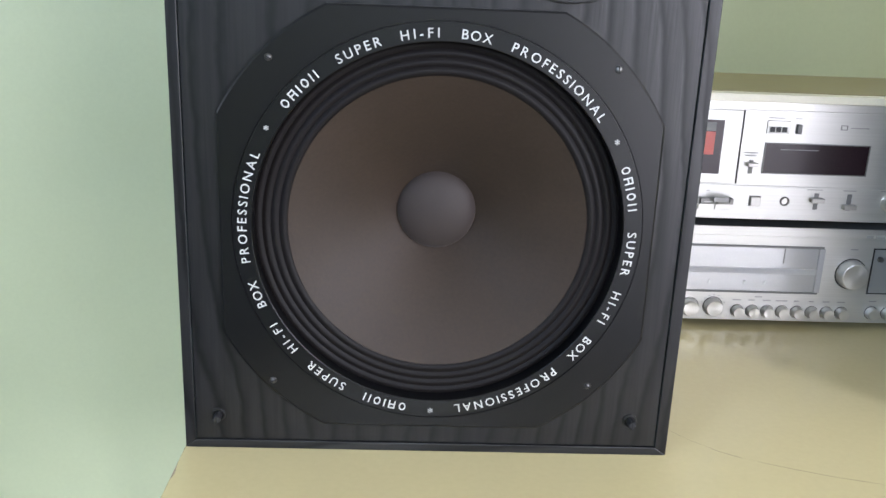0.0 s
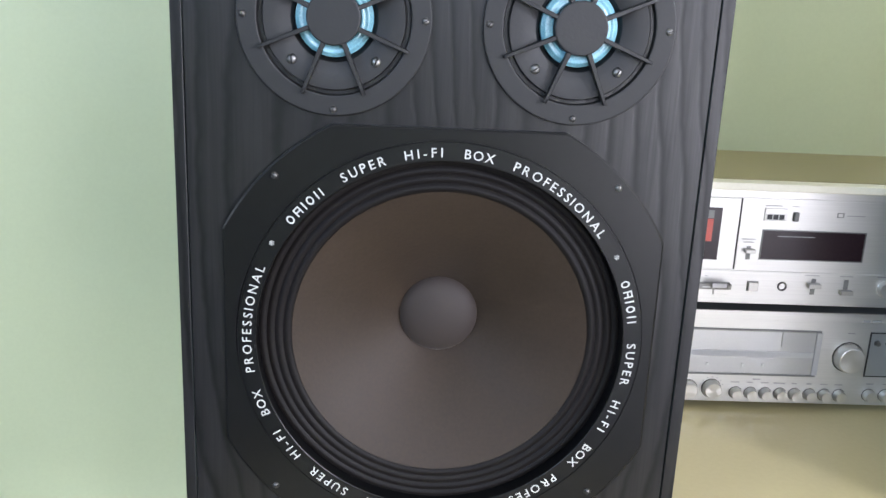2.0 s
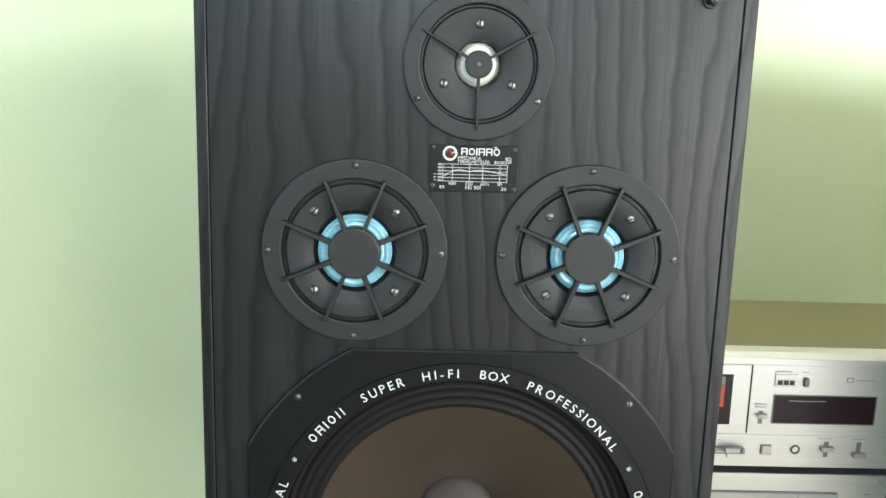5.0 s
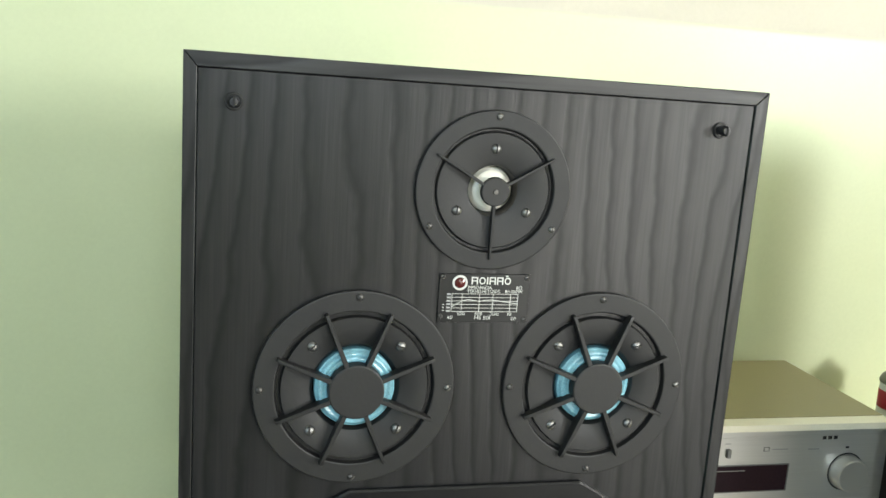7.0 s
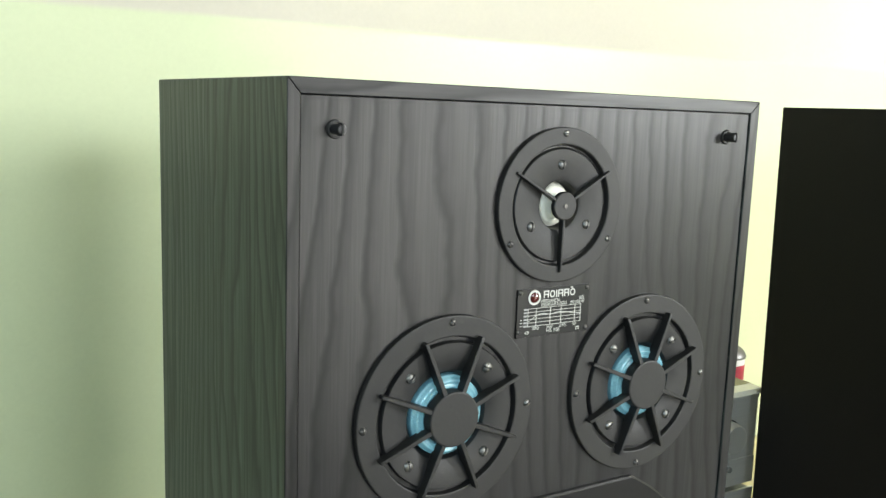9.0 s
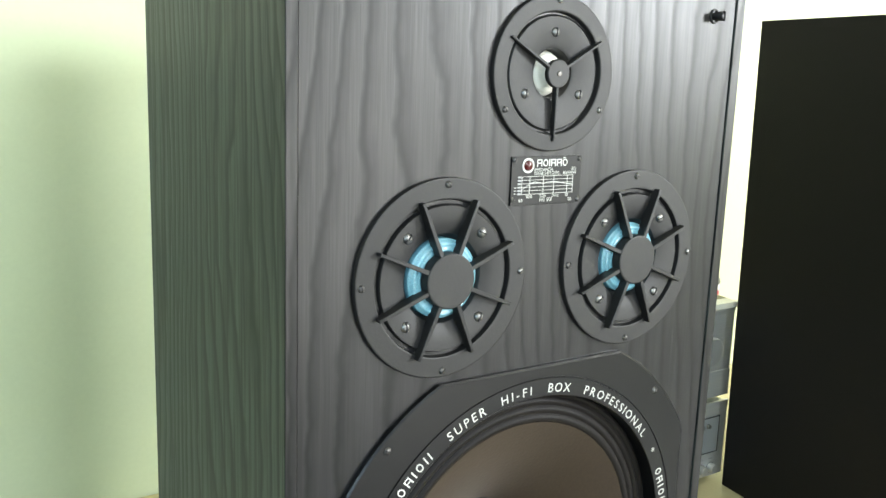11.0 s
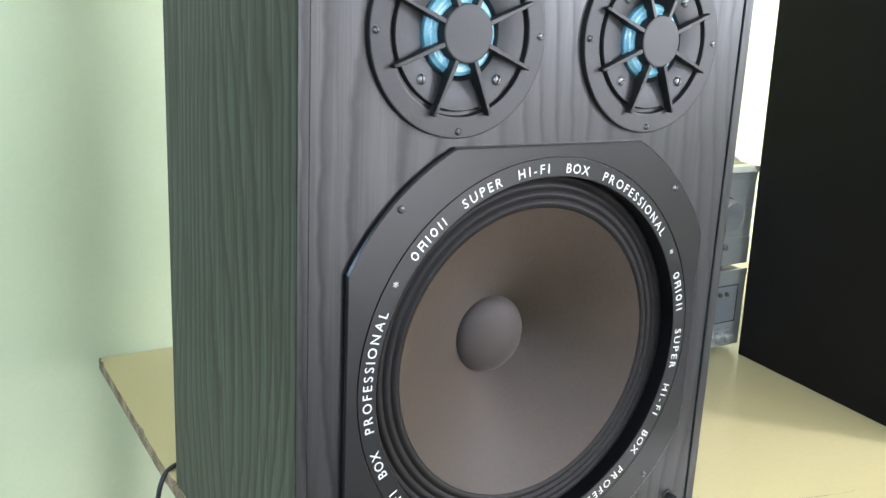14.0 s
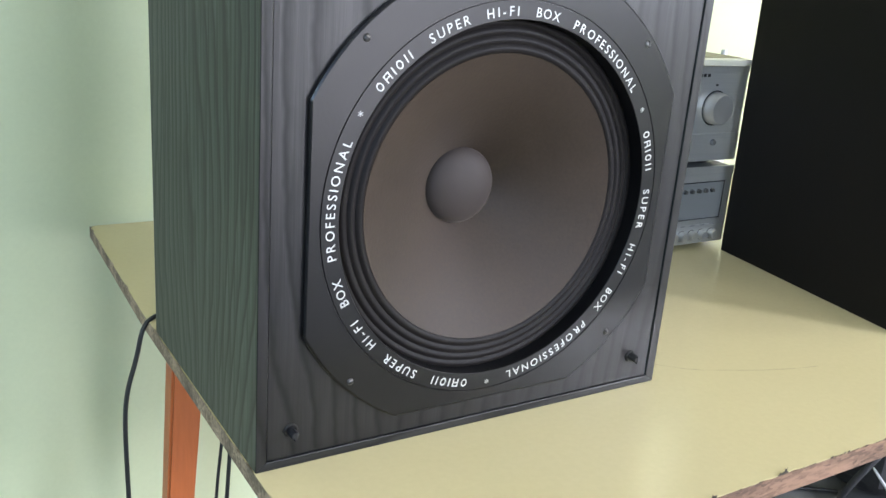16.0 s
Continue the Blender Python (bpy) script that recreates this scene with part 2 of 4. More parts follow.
def lathe(profile, cx, cz, segments=64, oy=0.0):
    """Turns a profile of (radius, y) round the axis that runs along y through cx, cz."""
    bm = bmesh.new()
    rings = []
    for r, y in profile:
        if r < 1e-6:
            rings.append([bm.verts.new((cx, y + oy, cz))])
        else:
            rings.append([bm.verts.new((cx + r * math.cos(2 * math.pi * i / segments), y + oy, cz + r * math.sin(2 * math.pi * i / segments))) for i in range(segments)])
    for a, b in zip(rings, rings[1:]):
        for i in range(segments):
            j = (i + 1) % segments
            if len(a) == 1 and len(b) == 1:
                continue
            if len(a) == 1:
                bm.faces.new((a[0], b[j], b[i]))
            elif len(b) == 1:
                bm.faces.new((a[i], a[j], b[0]))
            else:
                bm.faces.new((a[i], a[j], b[j], b[i]))
    bmesh.ops.recalc_face_normals(bm, faces=bm.faces)
    for f in bm.faces:
        f.smooth = True
    return bm


def post(profile, cx, cy, segments=40):
    """Turns a profile of (radius, z) round an upright axis."""
    bm = lathe(profile, 0, 0, segments)
    bm.transform(Matrix.Translation((cx, cy, 0)) @ Matrix.Rotation(radians(90), 4, "X") @ Matrix.Diagonal((1, 1, -1, 1)))
    bmesh.ops.recalc_face_normals(bm, faces=bm.faces)
    return bm


def finish(name, bm, material):
    turned = any(f.smooth for f in bm.faces)
    me = bpy.data.meshes.new(name)
    bm.to_mesh(me)
    bm.free()
    me.materials.append(material)
    if turned:
        me.set_sharp_from_angle(angle=radians(35))
    return me


def part(name, bm, material, parent=None, label=""):
    ob = new(name, finish(name, bm, material))
    if parent is not None:
        ob.parent = parent
    return tagged(ob, label)


def thing(name, place, label, category, group="", kind=""):
    ob = new(name)
    ob.empty_display_size = 0.05
    ob.location = place
    return tagged(ob, label, category, group, kind)


def shared(name, mesh, parent, place=(0, 0, 0), turn=0.0):
    """A further part on the same mesh, turned about y."""
    ob = new(name, mesh)
    ob.parent = parent
    ob.location, ob.rotation_euler = place, (0, turn, 0)
    return ob


def tube(name, points, radius, material, parent=None):
    cu = bpy.data.curves.new(name, "CURVE")
    cu.dimensions, cu.bevel_depth, cu.bevel_resolution, cu.resolution_u, cu.use_fill_caps = "3D", radius, 4, 8, True
    sp = cu.splines.new("NURBS")
    sp.points.add(len(points) - 1)
    for p, c in zip(sp.points, points):
        p.co = (*c, 1)
    sp.use_endpoint_u, sp.order_u = True, 3
    tmp = new(name + "_line", cu)
    me = bpy.data.meshes.new_from_object(tmp.evaluated_get(bpy.context.evaluated_depsgraph_get()))
    bpy.data.objects.remove(tmp)
    me.materials.clear()
    me.materials.append(material)
    for f in me.polygons:
        f.use_smooth = True
    ob = new(name, me)
    if parent is not None:
        ob.parent = parent
    return ob


GLYPHS = {}


def glyph(ch, size, bold, plainly=False):
    """One printed character as a thin mesh: its vertices, its faces and its width, centred on its width."""
    key = (ch, size, bold, plainly)
    if key not in GLYPHS:
        cap = size * 0.70
        if plainly:
            w = cap * (0.17 if ch == "I" else 0.78)
            bm = bmesh.new()
            if ch == "O":
                n = 20
                for k in range(n):
                    a, b = 2 * math.pi * k / n, 2 * math.pi * (k + 1) / n
                    bm.faces.new([bm.verts.new((cx * w / 2 * s, cap / 2 + sy * cap / 2 * s, 0)) for cx, sy, s in
                                  ((math.cos(a), math.sin(a), 1), (math.cos(b), math.sin(b), 1), (math.cos(b), math.sin(b), 0.64), (math.cos(a), math.sin(a), 0.64))])
            else:
                k = cap * 0.155
                boxes = {"I": [(-w / 2, w / 2, 0, cap)], "N": [(-w / 2, -w / 2 + k, 0, cap), (w / 2 - k, w / 2, 0, cap)]}
                for a, b, c, d in boxes.get(ch, [(-w / 2, -w / 2 + k, 0, cap), (w / 2 - k, w / 2, 0, cap), (-w / 2 + k, w / 2 - k, cap - k, cap), (-w / 2 + k, w / 2 - k, cap * 0.40, cap * 0.40 + k)]):
                    bm.faces.new([bm.verts.new(q) for q in ((a, c, 0), (b, c, 0), (b, d, 0), (a, d, 0))])
            GLYPHS[key] = ([v.co.copy() for v in bm.verts], None, w)
            bm.verts.index_update()
            GLYPHS[key] = (GLYPHS[key][0], [[v.index for v in f.verts] for f in bm.faces], w)
            bm.free()
        else:
            cu = bpy.data.curves.new("glyph", "FONT")
            cu.body, cu.size, cu.offset, cu.resolution_u = ch, size, size * bold, 3
            tmp = new("glyph", cu)
            me = bpy.data.meshes.new_from_object(tmp.evaluated_get(bpy.context.evaluated_depsgraph_get()))
            bpy.data.objects.remove(tmp)
            xs = [v.co.x for v in me.vertices]
            mid, w = (min(xs) + max(xs)) / 2, max(xs) - min(xs)
            GLYPHS[key] = ([Vector((v.co.x - mid, v.co.y, 0)) for v in me.vertices], [list(p.vertices) for p in me.polygons], w)
    return GLYPHS[key]


def add_glyph(bm, g, m):
    verts = [bm.verts.new(m @ c) for c in g[0]]
    for f in g[1]:
        try:
            bm.faces.new([verts[i] for i in f])
        except ValueError:
            pass


def ring_word(word, a0, a1, cx, cz, radius, y, size, plainly=False):
    """A word printed along a circle, letters' heads outward, from the angle of its first letter to that of its last."""
    bm = bmesh.new()
    gs = [glyph(c, size, 0.004, plainly) for c in word]
    at, spots = 0.0, []
    for k, g in enumerate(gs):
        if k:
            at += gs[k - 1][2] / 2 + g[2] / 2 + size * 0.22
        spots.append(at)
    mid, half = (a0 + a1) / 2, (a1 - a0) / 2
    for g, s in zip(gs, spots):
        a = radians(mid + half * (2 * s / spots[-1] - 1) if spots[-1] else mid)
        m = Matrix(((math.sin(a), math.cos(a), 0, cx + radius * math.cos(a)), (0, 0, -1, y), (-math.cos(a), math.sin(a), 0, cz + radius * math.sin(a)), (0, 0, 0, 1)))
        add_glyph(bm, g, m @ Matrix.Translation((0, -size * 0.35, 0)))
    return bm


def line_word(word, x0, x1, z, y, size, bold=0.0, plainly=False):
    """A word printed on a straight line between x0 and x1."""
    bm = bmesh.new()
    gs = [glyph(c, size, bold, plainly) for c in word if c != " "]
    at, spots, k = 0.0, [], 0
    last = 0.0
    for c in word:
        if c == " ":
            at += size * 0.3
            continue
        g = gs[k]
        at += last / 2 + g[2] / 2 + (size * 0.1 if k else 0)
        spots.append(at)
        last, k = g[2], k + 1
    full = spots[-1] + gs[-1][2] / 2
    f = (x1 - x0) / full
    for g, s in zip(gs, spots):
        m = Matrix(((f, 0, 0, x0 + s * f), (0, 0, -1, y), (0, 1, 0, z), (0, 0, 0, 1)))
        add_glyph(bm, g, m)
    return bm


def bar(x0, x1, z0, z1, y):
    return slab(x0, x1, y - 0.0002, y + 0.0004, z0, z1)


# ---- the room ----
def wall_boxes(bm, x0, x1, y0, y1, openings):
    """A wall along x, as the pieces round its openings (x, z, width, height)."""
    at = x0
    for ox, oz, ow, oh in sorted(openings):
        box(bm, at, ox - ow / 2, y0, y1, 0, ROOM_H)
        box(bm, ox - ow / 2, ox + ow / 2, y0, y1, 0, oz - oh / 2)
        box(bm, ox - ow / 2, ox + ow / 2, y0, y1, oz + oh / 2, ROOM_H)
        at = ox + ow / 2
    box(bm, at, x1, y0, y1, 0, ROOM_H)
    return bm


def build_room():
    T = 0.25
    tagged(part("floor", slab(ROOM_W - T, ROOM_E + T, ROOM_S - T, ROOM_N + T, -0.12, 0.0), LINO), "grey worn linoleum floor", "floor", kind="structure")
    tagged(part("ceiling", slab(ROOM_W - T, ROOM_E + T, ROOM_S - T, ROOM_N + T, ROOM_H, ROOM_H + 0.15), CEIL), "plain white ceiling", "ceiling", kind="structure")
    text = "wall painted light green to breast height, cream above"
    tagged(part("wall_north", slab(ROOM_W - T, ROOM_E + T, ROOM_N, ROOM_N + T, 0, ROOM_H), PAINT), text, "wall", kind="structure")
    y0, y1, z0, z1 = WEST[0] - WEST[2] / 2, WEST[0] + WEST[2] / 2, WEST[1] - WEST[3] / 2, WEST[1] + WEST[3] / 2
    west = slab(ROOM_W - T, ROOM_W, ROOM_S, y0, 0, ROOM_H)
    for b in ((y1, ROOM_N, 0, ROOM_H), (y0, y1, 0, z0), (y0, y1, z1, ROOM_H)):
        box(west, ROOM_W - T, ROOM_W, *b)
    tagged(part("wall_west", west, PAINT), text, "wall", kind="structure")
    tagged(part("wall_east", slab(ROOM_E, ROOM_E + T, ROOM_S, ROOM_N, 0, ROOM_H), PAINT), text, "wall", kind="structure")
    tagged(part("wall_south", wall_boxes(bmesh.new(), ROOM_W - T, ROOM_E + T, ROOM_S - T, ROOM_S, WINDOWS), PAINT), text, "wall", kind="structure")
    for k, (x, z, w, h) in enumerate(WINDOWS):
        win = thing("window_%d" % (k + 1), (x, ROOM_S - 0.14, z), "white painted window with bare panes" if h < 2 else "white glazed balcony door", "window", kind="structure")
        for nm, b in (("window_frame", (-w / 2, -w / 2 + 0.05, -h / 2, h / 2)), ("window_frame", (w / 2 - 0.05, w / 2, -h / 2, h / 2)),
                      ("window_frame", (-w / 2 + 0.05, w / 2 - 0.05, -h / 2, -h / 2 + 0.05)), ("window_frame", (-w / 2 + 0.05, w / 2 - 0.05, h / 2 - 0.05, h / 2)),
                      ("mullion", (-0.025, 0.025, -h / 2 + 0.05, h / 2 - 0.05))):
            part(nm, slab(b[0], b[1], -0.03, 0.03, b[2], b[3], 0.004), WHITE, win)


# ---- the loudspeaker ----
SPX, SPZ = 0.0445, 0.744
W0, W1, H0, H1, DEEP = -0.2358, 0.2345, -0.002, 0.766, 0.330
FR = 0.0115


def mitred(points, y0, y1, bevel=0.0008):
    """A board with mitred ends: a quadrangle in x and z, drawn out along y."""
    bm = bmesh.new()
    a = [bm.verts.new((x, y0, z)) for x, z in points]
    b = [bm.verts.new((x, y1, z)) for x, z in points]
    bm.faces.new(a)
    bm.faces.new(list(reversed(b)))
    for i in range(4):
        j = (i + 1) % 4
        bm.faces.new((a[j], a[i], b[i], b[j]))
    bmesh.ops.recalc_face_normals(bm, faces=bm.faces)
    bmesh.ops.bevel(bm, geom=list(bm.edges), offset=bevel, segments=2, profile=0.5, affect="EDGES")
    return bm


def front_faces(ob, material):
    """The narrow front edges of a board are covered with the foil of the front."""
    ob.data.materials.append(material)
    for f in ob.data.polygons:
        if f.normal.y < -0.5:
            f.material_index = 1


def skew(bm, dx, dz, low=0.0, high=0.0):
    """Puts a cabinet board slightly out of square: its upper corner on the +x side moves by dx and dz, its lower and upper ends by low and high."""
    for v in bm.verts:
        k = v.co.z / H1
        u = (v.co.x - W0) / (W1 - W0)
        v.co.x += dx * u * k + low * (1 - k) + high * k
        v.co.z += dz * u * k
    return bm


def cabinet(parent, side, cross, front, dx=0.0, dz=0.0, low=0.0, high=0.0):
    o, i = (W0, W1, H0, H1), (W0 + FR * 0.86, W1 - FR, H0 + FR * 0.75, H1 - FR)
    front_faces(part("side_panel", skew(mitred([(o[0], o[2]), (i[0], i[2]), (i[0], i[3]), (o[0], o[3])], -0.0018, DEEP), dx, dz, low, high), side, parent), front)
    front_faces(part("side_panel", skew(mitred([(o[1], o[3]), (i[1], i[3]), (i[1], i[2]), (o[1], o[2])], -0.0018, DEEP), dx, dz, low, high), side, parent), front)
    part("top_panel", skew(mitred([(o[0], o[3]), (i[0], i[3]), (i[1], i[3]), (o[1], o[3])], -0.0018, DEEP), dx, dz, low, high), cross, parent)
    part("bottom_panel", skew(mitred([(o[1], o[2]), (i[1], i[2]), (i[0], i[2]), (o[0], o[2])], -0.0018, DEEP), dx, dz, low, high), cross, parent)
    part("back_panel", skew(slab(i[0] + 0.0005, i[1] - 0.0005, DEEP - 0.020, DEEP - 0.006, i[2] + 0.0005, i[3] - 0.0005), dx, dz, low, high), DARK, parent)
    return i


def screw(parent, x, y, z, r, material, turn):
    """A round-headed slotted screw; the slot is cut as a dark recessed bar."""
    head = part("screw", lathe([(0, -r * 0.62), (r * 0.5, -r * 0.55), (r * 0.85, -r * 0.3), (r, 0), (r, r * 0.3)], 0, 0, 20), material, parent)
    head.location = (x, y, z)
    slot = part("slot", slab(-r * 0.85, r * 0.85, -r * 0.66, -r * 0.30, -r * 0.13, r * 0.13), DARK, head)
    slot.rotation_euler = (0, turn, 0)


def peg(parent, x, z):
    """A push-in socket for the missing cloth frame: a collar with a split pin."""
    p = part("grille_peg", lathe([(0.0068, 0.001), (0.0068, -0.001), (0.0062, -0.0018), (0.0052, -0.0018), (0.0048, -0.001), (0.0048, 0.001)], x, z, 28), HUB, parent, "black plastic grille socket")
    part("pin", lathe([(0, -0.0125), (0.0030, -0.012), (0.0040, -0.010), (0.0036, 0.001)], x, z, 20), BLACK, p)
    part("slit", slab(x - 0.0007, x + 0.0007, -0.0128, -0.006, z - 0.0042, z + 0.0042), DARK, p)


def plate_outline(cx, cz, half, radius, inset=0.0):
    """A square whose corners are cut by a larger circle."""
    n, pts = 192, []
    corner = math.acos(half / radius)
    marks = sorted({2 * math.pi * k / n for k in range(n)} | {(q * math.pi / 2 + s * corner) % (2 * math.pi) for q in range(4) for s in (1, -1)})
    for a in marks:
        reach = min(radius - inset, (half - inset) / max(abs(math.cos(a)), abs(math.sin(a))))
        pts.append((cx + reach * math.cos(a), cz + reach * math.sin(a)))
    return pts


def woofer_plate(cx, cz, half, radius, hole):
    """The plate round the woofer: cut-corner square, raised, with a bevelled rim and a round hole."""
    bm = bmesh.new()
    outer = [plate_outline(cx, cz, half, radius), plate_outline(cx, cz, half, radius), plate_outline(cx, cz, half, radius, 0.0018)]
    ys = [0.0005, -0.0040, -0.0052]
    n = len(outer[0])
    rings = [[bm.verts.new((x, y, z)) for x, z in o] for o, y in zip(outer, ys)]
    ang = [math.atan2(z - cz, x - cx) for x, z in outer[2]]
    for r, y in ((0.1862, -0.0052), (0.1858, -0.0043), (0.1851, -0.0043), (0.1848, -0.0054), (hole + 0.0006, -0.0054), (hole, -0.0049), (hole, 0.016)):
        rings.append([bm.verts.new((cx + r * math.cos(a), y, cz + r * math.sin(a))) for a in ang])
    for a, b in zip(rings, rings[1:]):
        for i in range(n):
            j = (i + 1) % n
            bm.faces.new((a[i], a[j], b[j], b[i]))
    bmesh.ops.recalc_face_normals(bm, faces=bm.faces)
    return bm


def build_woofer(sp):
    cx, cz, hole = 0.0010, 0.2230, 0.1682
    pl = part("woofer_plate", woofer_plate(cx, cz, 0.1965, 0.2212, hole), PANEL, sp, "satin black cut-corner plate printed in white")
    words = (("ORION", 140.7, 129.4, True), ("SUPER", 120.9, 109.2, False), ("HI-FI", 101.4, 92.0, False), ("BOX", 84.6, 78.3, False), ("PROFESSIONAL", 70.1, 37.9, False), ("*", 29.5, 29.5, False))
    for k in range(3):
        for w, a0, a1, shapes in words:
            part("lettering", ring_word(w, a0 - 120 * k, a1 - 120 * k, cx, cz - 0.0008, 0.1766 if w != "*" else 0.1762, -0.0057, 0.0118 if w != "*" else 0.0115, shapes), PRINT, pl, "white printed lettering")
    for k, (x, z) in enumerate(((-0.1495, 0.373), (0.1515, 0.373), (-0.150, 0.0725), (0.1495, 0.0735))):
        screw(pl, x, -0.0052, z, 0.0034, STEEL if k == 1 else DARKSTEEL, 0.5 + 1.1 * k)
    folds = []
    for k in range(73):
        s = k / 72
        folds.append((hole + 0.0008 - s * 0.0308, 0.0125 - 0.0018 * abs(math.sin(math.pi * 4 * s)) - 0.002 * s))
    part("surround", lathe(folds, cx, cz, 128), RUBBER, sp, "black pleated cone surround")
    cone = []
    for k in range(25):
        s = k / 24
        cone.append((0.1378 - s * 0.0998, 0.0105 + 0.0645 * (0.74 * s + 0.26 * s * s)))
    part("cone", lathe(cone, cx, cz, 128), CONE, sp, "brown-grey paper woofer cone")
    cap = [(0.0390 * math.cos(a), 0.0760 - 0.0165 * math.sin(a)) for a in [math.pi / 2 * k / 12 for k in range(13)]]
    part("dust_cap", lathe([(0.0405, 0.0775), (0.0402, 0.0752)] + cap, cx, cz, 72), DOME, sp, "smooth grey dust cap")


def fin(r0, r1, thick, y0, y1, drop):
    """A spoke along +z from r0 to r1 whose front edge falls off towards its outer end."""
    bm = bmesh.new()
    h = thick / 2
    prof = [(r0, y0), (r1 - 0.004, y0 + drop * 0.6), (r1, y0 + drop), (r1, y1), (r0, y1)]
    a = [bm.verts.new((-h * (1.25 if k in (0, 4) else 0.9), y, r)) for k, (r, y) in enumerate(prof)]
    b = [bm.verts.new((h * (1.25 if k in (0, 4) else 0.9), y, r)) for k, (r, y) in enumerate(prof)]
    bm.faces.new(a)
    bm.faces.new(list(reversed(b)))
    for i in range(len(prof)):
        j = (i + 1) % len(prof)
        bm.faces.new((a[j], a[i], b[i], b[j]))
    bmesh.ops.recalc_face_normals(bm, faces=bm.faces)
    bmesh.ops.bevel(bm, geom=list(bm.edges), offset=0.0004, segments=1, affect="EDGES")
    return bm


def build_midrange(sp, cx, cz, seed):
    rnd = random.Random(seed)
    fl = part("midrange_flange", lathe([(0.0815, 0.001), (0.0815, -0.0036), (0.0811, -0.0043), (0.0803, -0.0046), (0.0800, -0.0046), (0.0658, -0.0046), (0.0655, -0.0046), (0.0646, -0.0042), (0.0634, 0.0000), (0.0602, 0.0008),
                                        (0.0597, -0.0034), (0.0592, -0.0040), (0.0589, -0.0040), (0.0500, -0.0036), (0.0425, -0.0024), (0.0368, -0.0006), (0.0342, 0.0030), (0.0334, 0.0080), (0.0332, 0.0200)], cx, cz, 96), HUB, sp, "black moulded midrange flange and horn mouth")
    blue = [(0.0330, 0.0080)]
    for k in range(31):
        a = math.pi * k / 30
        blue.append((0.0262 + 0.0066 * math.cos(a), 0.0018 - 0.0058 * math.sin(a) - 0.0005 * math.sin(7 * a)))
    blue += [(0.0190, 0.0010), (0.0120, 0.0006), (0.0, 0.0004)]
    part("diaphragm", lathe(blue, cx, cz, 64), BLUE, sp, "glossy blue midrange diaphragm")
    part("hub", lathe([(0, -0.0135), (0.0210, -0.0135), (0.0213, -0.0135), (0.0223, -0.0129), (0.0226, -0.0112), (0.0226, -0.0040), (0.0215, -0.0030), (0, -0.0030)], cx, cz, 56), HUB, fl, "flat black centre disc")
    me = finish("fin", fin(0.0205, 0.0680, 0.0032, -0.0126, -0.0018, 0.0022), HUB)
    for k in range(8):
        shared("fin", me, fl, (cx, 0, cz), radians(22.5 + 45 * k))
    for k in range(4):
        a = radians(45 + 90 * k)
        screw(fl, cx + 0.0500 * math.cos(a), -0.0030, cz + 0.0500 * math.sin(a), 0.0046, STEEL, rnd.uniform(0, 3))
        a = radians(90 * k)
        screw(fl, cx + 0.0760 * math.cos(a), -0.0045, cz + 0.0760 * math.sin(a), 0.0031, DARKSTEEL if k else STEEL, rnd.uniform(0, 3))


def build_tweeter(sp, cx, cz):
    fl = part("tweeter_flange", lathe([(0.0640, 0.001), (0.0640, -0.0034), (0.0636, -0.0041), (0.0629, -0.0044), (0.0626, -0.0044), (0.0512, -0.0044), (0.0509, -0.0044), (0.0500, -0.0038), (0.0488, 0.0006), (0.0474, 0.0010),
                                       (0.0466, -0.0010), (0.0459, -0.0016), (0.0456, -0.0016), (0.0230, -0.0010), (0.0206, 0.0000), (0.0194, 0.0040), (0.0190, 0.0160)], cx, cz, 96), HUB, sp, "black moulded tweeter flange")
    dome = [(0.0188, 0.012), (0.0172, 0.0085)] + [(0.0165 * math.cos(a), 0.0080 - 0.0062 * math.sin(a)) for a in [math.pi / 2 * k / 8 for k in range(9)]]
    part("tweeter_dome", lathe(dome, cx, cz, 48), IVORY, sp, "ivory tweeter dome")
    part("hub", lathe([(0, -0.0085), (0.0105, -0.0085), (0.0108, -0.0085), (0.0116, -0.0079), (0.0118, -0.0045), (0.0108, -0.0036), (0, -0.0036)], cx, cz, 40), HUB, fl, "small black phase plug disc")
    part("pin", lathe([(0, -0.0095), (0.0018, -0.0093), (0.0024, -0.0083)], cx, cz, 16), DARKSTEEL, fl)
    me = finish("spoke", fin(0.0100, 0.0555, 0.0021, -0.0080, -0.0020, 0.0016), HUB)
    for k in range(3):
        shared("spoke", me, fl, (cx, 0, cz), radians(60 + 120 * k))
        a = radians(90 + 120 * k)
        screw(fl, cx + 0.0335 * math.cos(a), -0.0010, cz + 0.0335 * math.sin(a), 0.0042, STEEL, 1.57 + 0.1 * k)
        screw(fl, cx + 0.0590 * math.cos(a), -0.0043, cz + 0.0590 * math.sin(a), 0.0029, STEEL if k != 1 else DARKSTEEL, 0.8 * k)


